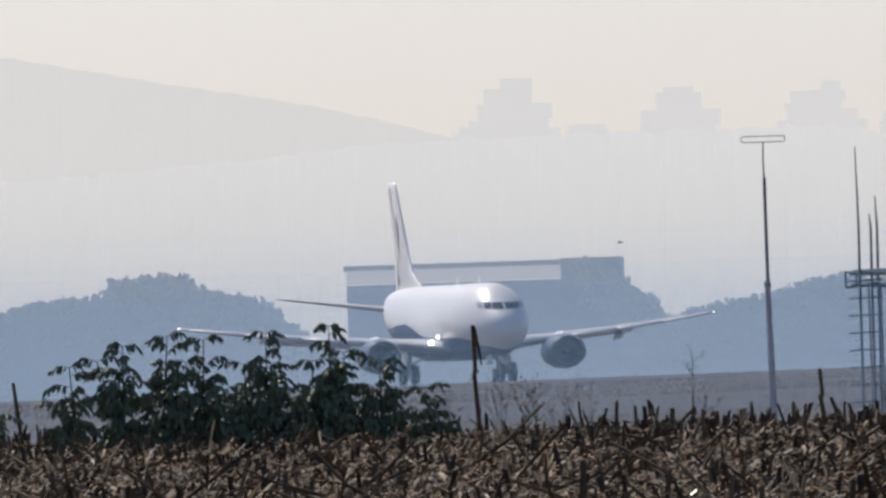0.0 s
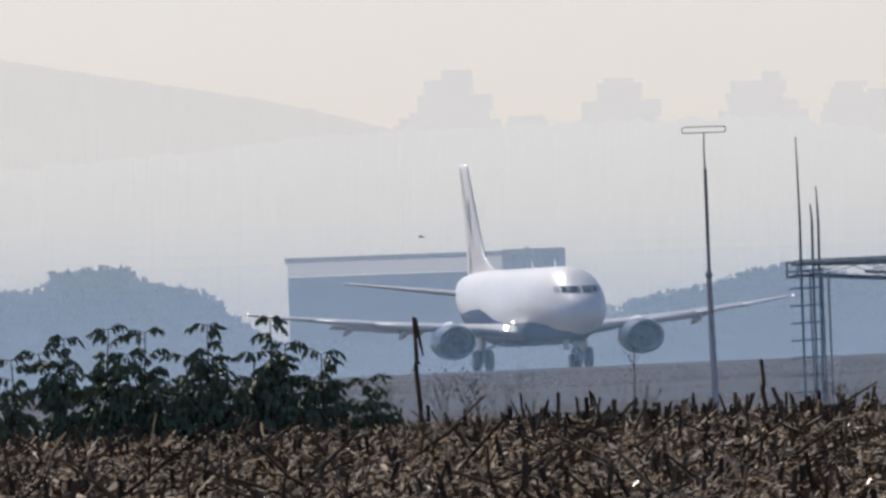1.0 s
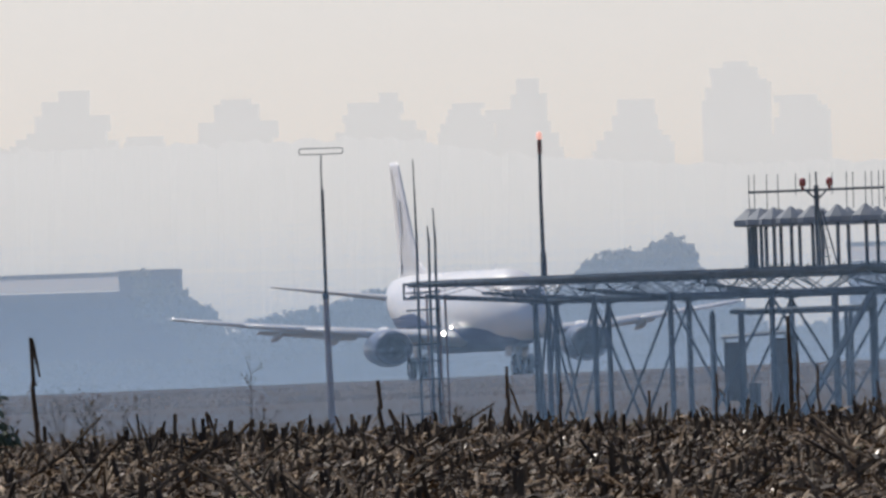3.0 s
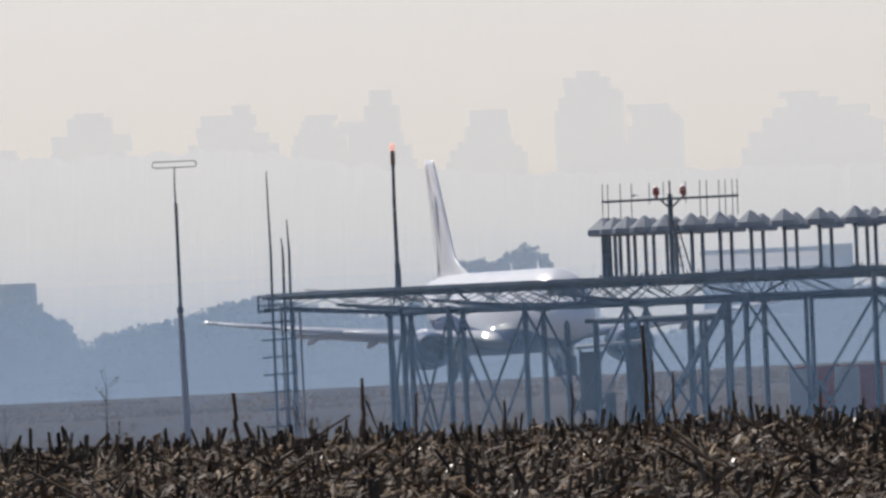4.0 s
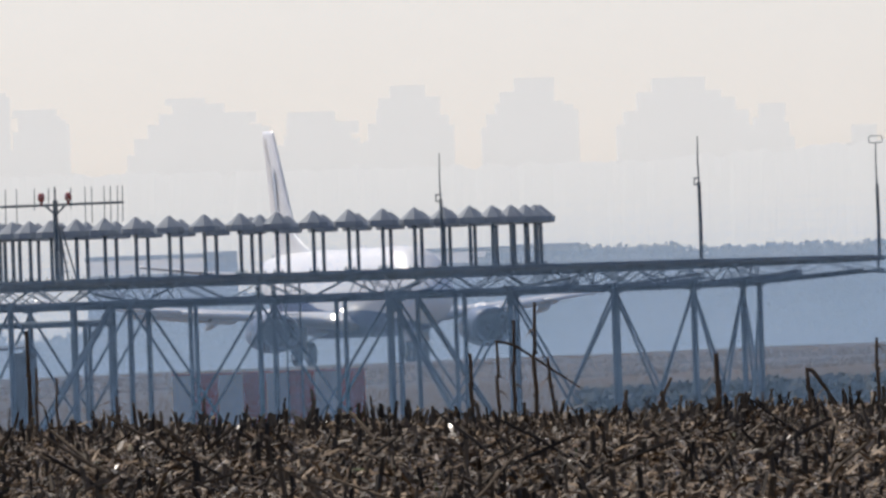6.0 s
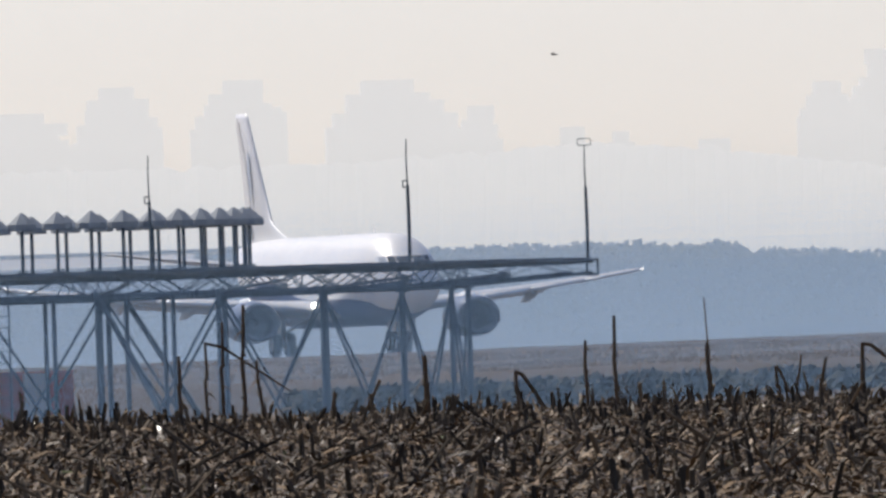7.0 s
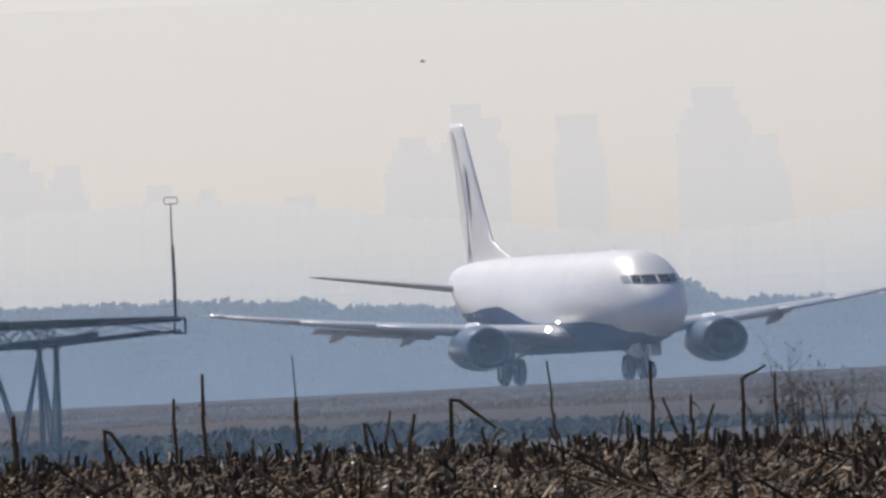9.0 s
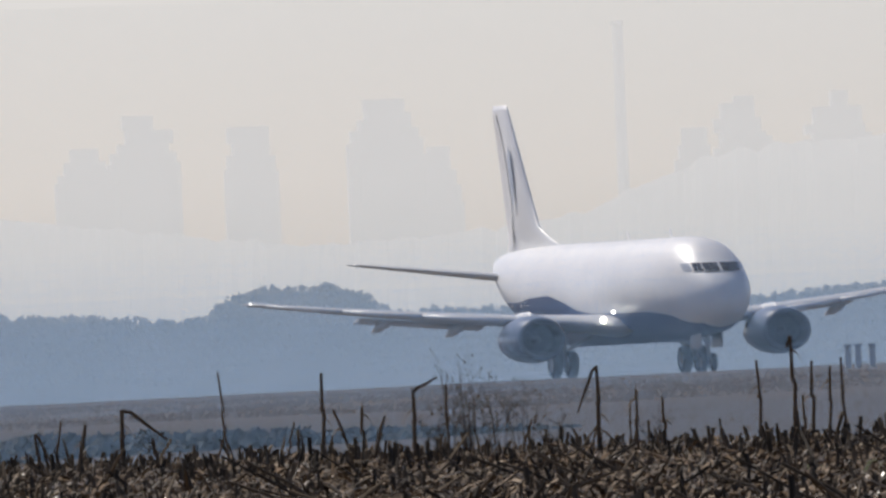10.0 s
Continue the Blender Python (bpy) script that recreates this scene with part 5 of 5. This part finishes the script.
# standing stalks: bearing, top, lean to the right at the top, bend (None, or how far and how low the broken top hangs), thickness
STALKS = [(-1151, 165, -8, (14, 70), 1.6), (-1966, 245, -14, None, 1.5), (-844, 305, -8, (28, 92), 1.2), (-539, 258, -4, None, 1.5), (-520, 310, -26, None, 1.7),
          (-310, 240, 2, None, 1.3), (-309, 275, 10, (24, 60), 1.0), (189, 165, -3, None, 1.5), (205, 230, 6, None, 1.0), (60, 262, 0, None, 1.0), (-760, 320, 60, None, 1.2),
          (-215, 270, 3, None, 1.0), (240, 250, 0, None, 0.9), (969, 228, 2, None, 1.4), (1015, 205, -2, (150, 92), 1.1), (1045, 170, 3, None, 1.2), (1082, 140, 6, None, 1.4),
          (1102, 240, -12, None, 1.2), (1320, 280, 42, None, 1.2), (1400, 240, 0, None, 2.0), (1560, 270, -6, (54, 70), 1.6), (1590, 300, -30, None, 1.3),
          (1685, 220, 1, None, 1.3), (1737, 178, 1, None, 1.4), (1902, 232, 2, None, 1.4), (1897, 150, -6, None, 0.55), (2020, 275, -8, (30, 60), 1.2), (2067, 255, 20, None, 0.9),
          (2110, 262, 22, None, 1.4), (2175, 238, 2, (78, 55), 1.6), (2228, 290, -8, None, 1.2), (2347, 178, -16, None, 0.8), (2360, 270, 30, None, 0.7), (2480, 270, 25, None, 0.8),
          (2530, 185, 2, None, 1.3), (2549, 250, -40, None, 1.0), (2600, 248, 3, None, 1.2), (2640, 265, 32, None, 1.1), (2691, 222, 0, (44, -22), 1.4), (2750, 215, 3, None, 0.9),
          (3017, 190, -1, (-36, 82), 1.4), (3075, 250, 2, None, 0.6), (3086, 236, 1, None, 1.0), (3132, 248, 0, None, 1.0), (3300, 190, -7, None, 1.1), (3362, 150, -6, (-8, 22), 1.4),
          (3398, 195, 3, None, 1.1), (3430, 205, 6, None, 1.0), (3450, 190, -4, None, 1.0), (3380, 255, -3, None, 0.9), (2900, 280, 30, None, 0.8), (1240, 300, 10, None, 1.5), (690, 282, -4, None, 1.2), (500, 290, 5, None, 1.0), (-60, 290, 2, None, 1.1), (345, 285, -8, None, 1.0)]


def maize_stalk(a, top, lean, bend, thick, k):
    rnd = random.Random(300 + k)
    d = 276 + rnd.uniform(-5, 3)
    s = d / F
    base = aim(a - lean, 0, d)
    base.z = land_z(base.x, base.y) - 0.03
    tip = aim(a, top, d)
    ob = thing("maize_stalk", "dead brown maize stalk, bent over at the top" if bend else "dead brown maize stalk standing upright in the stubble", "maize stalk", base, group="standing dead maize stalks")
    t = tip - base
    r = 0.0135 * thick
    bm = bmesh.new()
    pts = [Vector((0, 0, 0)), t * 0.3 + Vector((rnd.uniform(-1, 1) * 0.012, 0, 0)), t * 0.6 + Vector((rnd.uniform(-1, 1) * 0.016, 0, 0)), t * 0.62 + Vector((rnd.uniform(-1, 1) * 0.01, 0, 0)), t]
    bent_pipe(bm, pts, [r * 1.15, r, r * 0.95, r * 0.9, r * 0.75], 6)
    part("stem", bm, M["stalk"], ob)
    for f in (0.3, 0.62):
        bm = bmesh.new()
        c = t * f
        pipe(bm, c - t.normalized() * 0.012, c + t.normalized() * 0.012, r * 1.35, 6)
        part("node", bm, M["stalk"], ob)
    if bend:
        bm = bmesh.new()
        dx, dz = bend[0] * s, -bend[1] * s
        bent_pipe(bm, [t + Vector((0, 0, -0.01)), t + Vector((dx * 0.2, 0, 0.01 + dz * 0.12)), t + Vector((dx * 0.6, 0.02, dz * 0.55)), t + Vector((dx, 0.02, dz))], [r * 0.8, r * 0.85, r * 0.7, r * 0.4], 6)
        part("broken_top", bm, M["stalk"], ob)
    if thick > 0.9:
        bm = bmesh.new()
        side = 1 if rnd.random() < 0.5 else -1
        f = rnd.uniform(0.35, 0.9)
        o = t * f
        w = 0.012
        prev = None
        for j in range(5):
            kx = j / 4
            c = o + Vector((side * 0.10 * kx, 0.01, -0.14 * kx * kx + 0.02 * kx))
            ww = w * (1 - 0.8 * kx)
            cur = (bm.verts.new(c + Vector((0, 0, ww))), bm.verts.new(c - Vector((0, 0.01, ww))))
            if prev:
                bm.faces.new((prev[0], prev[1], cur[1], cur[0]))
            prev = cur
        part("dry_leaf", bm, M["straw"], ob)


for k, row in enumerate(STALKS):
    maize_stalk(*row, k)


def leaflet(verts, faces, p, u, side, ln, w):
    """One drooping pointed leaf folded along its midrib."""
    i = len(verts)
    drop = Vector((0, 0, -1))
    n = side.cross(u).normalized()
    mid = [p, p + u * ln * 0.35 + drop * ln * 0.03, p + u * ln * 0.7 + drop * ln * 0.12, p + u * ln + drop * ln * 0.30]
    wid = [0.35, 1.0, 0.9, 0.15]
    for m, ww in zip(mid, wid):
        verts += [m - side * w * ww + n * w * 0.25 * ww, m, m + side * w * ww + n * w * 0.25 * ww]
    for j in range(3):
        o = i + 3 * j
        faces += [(o, o + 1, o + 4, o + 3), (o + 1, o + 2, o + 5, o + 4)]


def shrub(a, top, spread, k, d=268.0):
    """A leafy young tree: arching stems that carry fans of drooping leaflets."""
    rnd = random.Random(500 + k)
    base = aim(a, 0, d)
    base.z = land_z(base.x, base.y) - 0.05
    h = aim(a, top, d).z - base.z
    ob = thing("leafy_shrub", "dark green leafy young shrub at the field's edge", "shrub", base, group="shrubs at the field's edge")
    bm = bmesh.new()
    verts, faces = [], []

    def fan(o, tt, size):
        """A compound leaf: a bowed stalk with pairs of hanging leaflets."""
        out = Vector((math.cos(tt), 0.6 * math.sin(tt), rnd.uniform(0.0, 0.6))).normalized()
        ln = rnd.uniform(0.10, 0.24) * size
        mid = o + out * ln * 0.6 + Vector((0, 0, 0.02))
        e = o + out * ln + Vector((0, 0, -0.03))
        bent_pipe(bm, [o, mid, e], [0.004, 0.003, 0.002], 3)
        for j in range(9):
            g = min(1.0, 0.25 + 0.2 * (j // 2))
            c = o + (mid - o) * (g / 0.6) if g < 0.6 else mid + (e - mid) * ((g - 0.6) / 0.4)
            tw = tt + (rnd.uniform(0.5, 1.4) * (1 if j % 2 else -1) if j < 8 else 0)
            u = Vector((math.cos(tw) * 0.8, math.sin(tw) * 0.6, rnd.uniform(-1.5, -0.1))).normalized()
            side = u.cross(Vector((rnd.gauss(0, 0.7), 1.0, rnd.gauss(0, 0.7)))).normalized()
            leaflet(verts, faces, c, u, side, rnd.uniform(0.055, 0.09) * size, rnd.uniform(0.014, 0.022) * size)

    for sidx in range(3):
        reach = spread * d / F * (rnd.uniform(-1.0, 1.0) if sidx else 0.05)
        hh = h * (0.95 if sidx == 0 else rnd.uniform(0.5, 0.88))
        tip = Vector((reach, rnd.uniform(-0.15, 0.15), hh))
        mid = Vector((reach * 0.35 + rnd.uniform(-0.04, 0.04), tip.y * 0.4, hh * 0.55))
        bent_pipe(bm, [Vector((rnd.uniform(-0.05, 0.05), 0, 0)), mid, tip], [0.013, 0.009, 0.004], 5)
        tiers = max(4, int(hh / 0.095))
        for t in range(tiers):
            f = 0.12 + 0.88 * (t + rnd.random() * 0.4) / tiers
            o = mid * (2 * f) if f < 0.5 else mid + (tip - mid) * (2 * f - 1)
            for q in range(1 if f > 0.7 else 3):
                fan(o, rnd.uniform(0, 6.28), 1.1 - 0.25 * f)
        for q in range(2):
            fan(tip, 3.14 * q + rnd.uniform(-0.5, 0.5), 0.85)
    part("stem", bm, M["bark"], ob)
    me = bpy.data.meshes.new("foliage")
    me.from_pydata([tuple(v) for v in verts], [], faces)
    me.materials.append(M["leaf"])
    f = new("foliage", me)
    f.parent = ob
    tagged(f, "drooping dark green leaflets", kind="stuff")


SHRUBS = [(-1870, 212, 40, 0), (-1775, 175, 45, 1), (-1695, 160, 40, 2), (-1630, 168, 45, 3), (-1520, 158, 38, 4), (-1560, 215, 45, 5), (-1408, 148, 32, 6), (-1440, 212, 45, 7),
          (-1320, 218, 30, 8), (-1240, 270, 40, 9), (-1680, 265, 50, 12), (-1480, 262, 50, 13), (-1360, 290, 45, 14), (-2040, 275, 45, 15), (-1600, 262, 50, 16)]
for a, b, w, k in SHRUBS:
    shrub(a, b, w, k)


def weed(a, top, spread, k, d=274.0, twigs=9):
    """A dry branching weed of thin wiry stems with seed heads."""
    rnd = random.Random(700 + k)
    base = aim(a, 0, d)
    base.z = land_z(base.x, base.y) - 0.03
    h = aim(a, top, d).z - base.z
    ob = thing("dry_weed", "dry wiry brown weed with small seed heads", "weed", base, group="dry weeds in the stubble")
    bm, heads = bmesh.new(), bmesh.new()
    for t in range(twigs):
        x = rnd.uniform(-1, 1) * spread * d / F
        hh = h * (1.0 if t == 0 else rnd.uniform(0.5, 0.97))
        tip = Vector((x, rnd.uniform(-0.1, 0.1), hh))
        mid = tip * 0.55 + Vector((rnd.uniform(-0.03, 0.03), 0, 0.02))
        bent_pipe(bm, [Vector((x * 0.25, 0, 0)), mid, tip], [0.0045, 0.003, 0.0016], 4)
        for q in range(5):
            f = rnd.uniform(0.35, 0.95)
            o = mid + (tip - mid) * (2 * f - 1) if f > 0.5 else mid * (2 * f)
            e = o + Vector((rnd.uniform(-0.12, 0.12), rnd.uniform(-0.05, 0.05), rnd.uniform(0.04, 0.14)))
            pipe(bm, o, e, 0.0018, 3, caps=False)
            bmesh.ops.create_icosphere(heads, subdivisions=1, radius=rnd.uniform(0.006, 0.012), matrix=Matrix.Translation(e))
    part("stem", bm, M["weed"], ob)
    part("seed_head", heads, M["weed"], ob, kind="stuff")


for k, (a, b, w, n) in enumerate([(-1210, 265, 30, 6), (-1110, 262, 25, 5), (-1000, 290, 30, 4), (-1060, 285, 24, 4), (-770, 195, 6, 2), (-760, 300, 40, 4), (-945, 265, 8, 2), (-400, 285, 40, 5),
                                  (2755, 160, 24, 7), (2790, 158, 26, 9), (2840, 190, 40, 9), (2880, 205, 42, 8), (2800, 240, 60, 9), (2930, 235, 40, 6), (2720, 250, 40, 6), (3120, 270, 40, 5), (2250, 295, 40, 5), (1750, 285, 30, 4), (-1040, 255, 20, 4)]):
    weed(a, b, w, k, twigs=n)


# ------------------------------------------------------------------ birds
def bird(span):
    ob = thing("bird", "small dark bird flying far off", "bird", group="birds in the sky")
    bm = bmesh.new()
    loft(bm, [[Vector((x, r * math.cos(1.0472 * i), r * math.sin(1.0472 * i))) for i in range(6)] for x, r in ((0.16, 0.01), (0.1, 0.045), (0, 0.06), (-0.12, 0.035), (-0.22, 0.03), (-0.24, 0.005))])
    part("body", bm, M["bird"], ob)
    for s in (1, -1):
        bm = bmesh.new()
        loft(bm, [[Vector((x + c * dx, s * y, z + dz)) for dx, dz in ((0.5, 0), (0, 0.012), (-0.5, 0), (0, -0.008))] for x, y, z, c in ((0.0, 0.03, 0.02, 0.14), (0.02, span * 0.25, 0.09, 0.13), (-0.05, span * 0.5, 0.05, 0.03))])
        bmesh.ops.recalc_face_normals(bm, faces=bm.faces)
        part("wing", bm, M["bird"], ob)
    return ob


birds = [bird(0.5), bird(0.62), bird(0.5), bird(0.5)]


# ------------------------------------------------------------------ what moves
def motions():
    heading = math.degrees(math.atan2(RUN_D.y, RUN_D.x))
    rows = []
    for k in range(21):
        t = 0.5 * k
        s = 31.28 * t + 1.653 * t * t - 0.0274 * t ** 3 + 1.1 * (1 - math.exp(-t / 1.5)) - 1.7 * math.exp(-((t - 4.4) / 0.9) ** 2)
        p = RUN_P + RUN_D * s
        rows.append((t, pose(p.x, p.y, runway_z(p.x, p.y), 0, 0, heading - 0.5 + 0.085 * t)))
    walk(aircraft, rows)
    for ob, a0, v, b0, vb, d in ((birds[0], -886, -248, 26, -2, 1900), (birds[1], 3064, -203, -312, 3.5, 1700), (birds[2], 935, -188, 40, -26, 1900), (birds[3], 4317, -241, -594, 26, 1900)):
        walk(ob, [(t, pose(*aim(a0 + v * t, b0 + vb * t, d), 0, 12 * math.sin(2.1 * t), 180)) for t in (0, 2, 4, 6, 8, 10)])


motions()
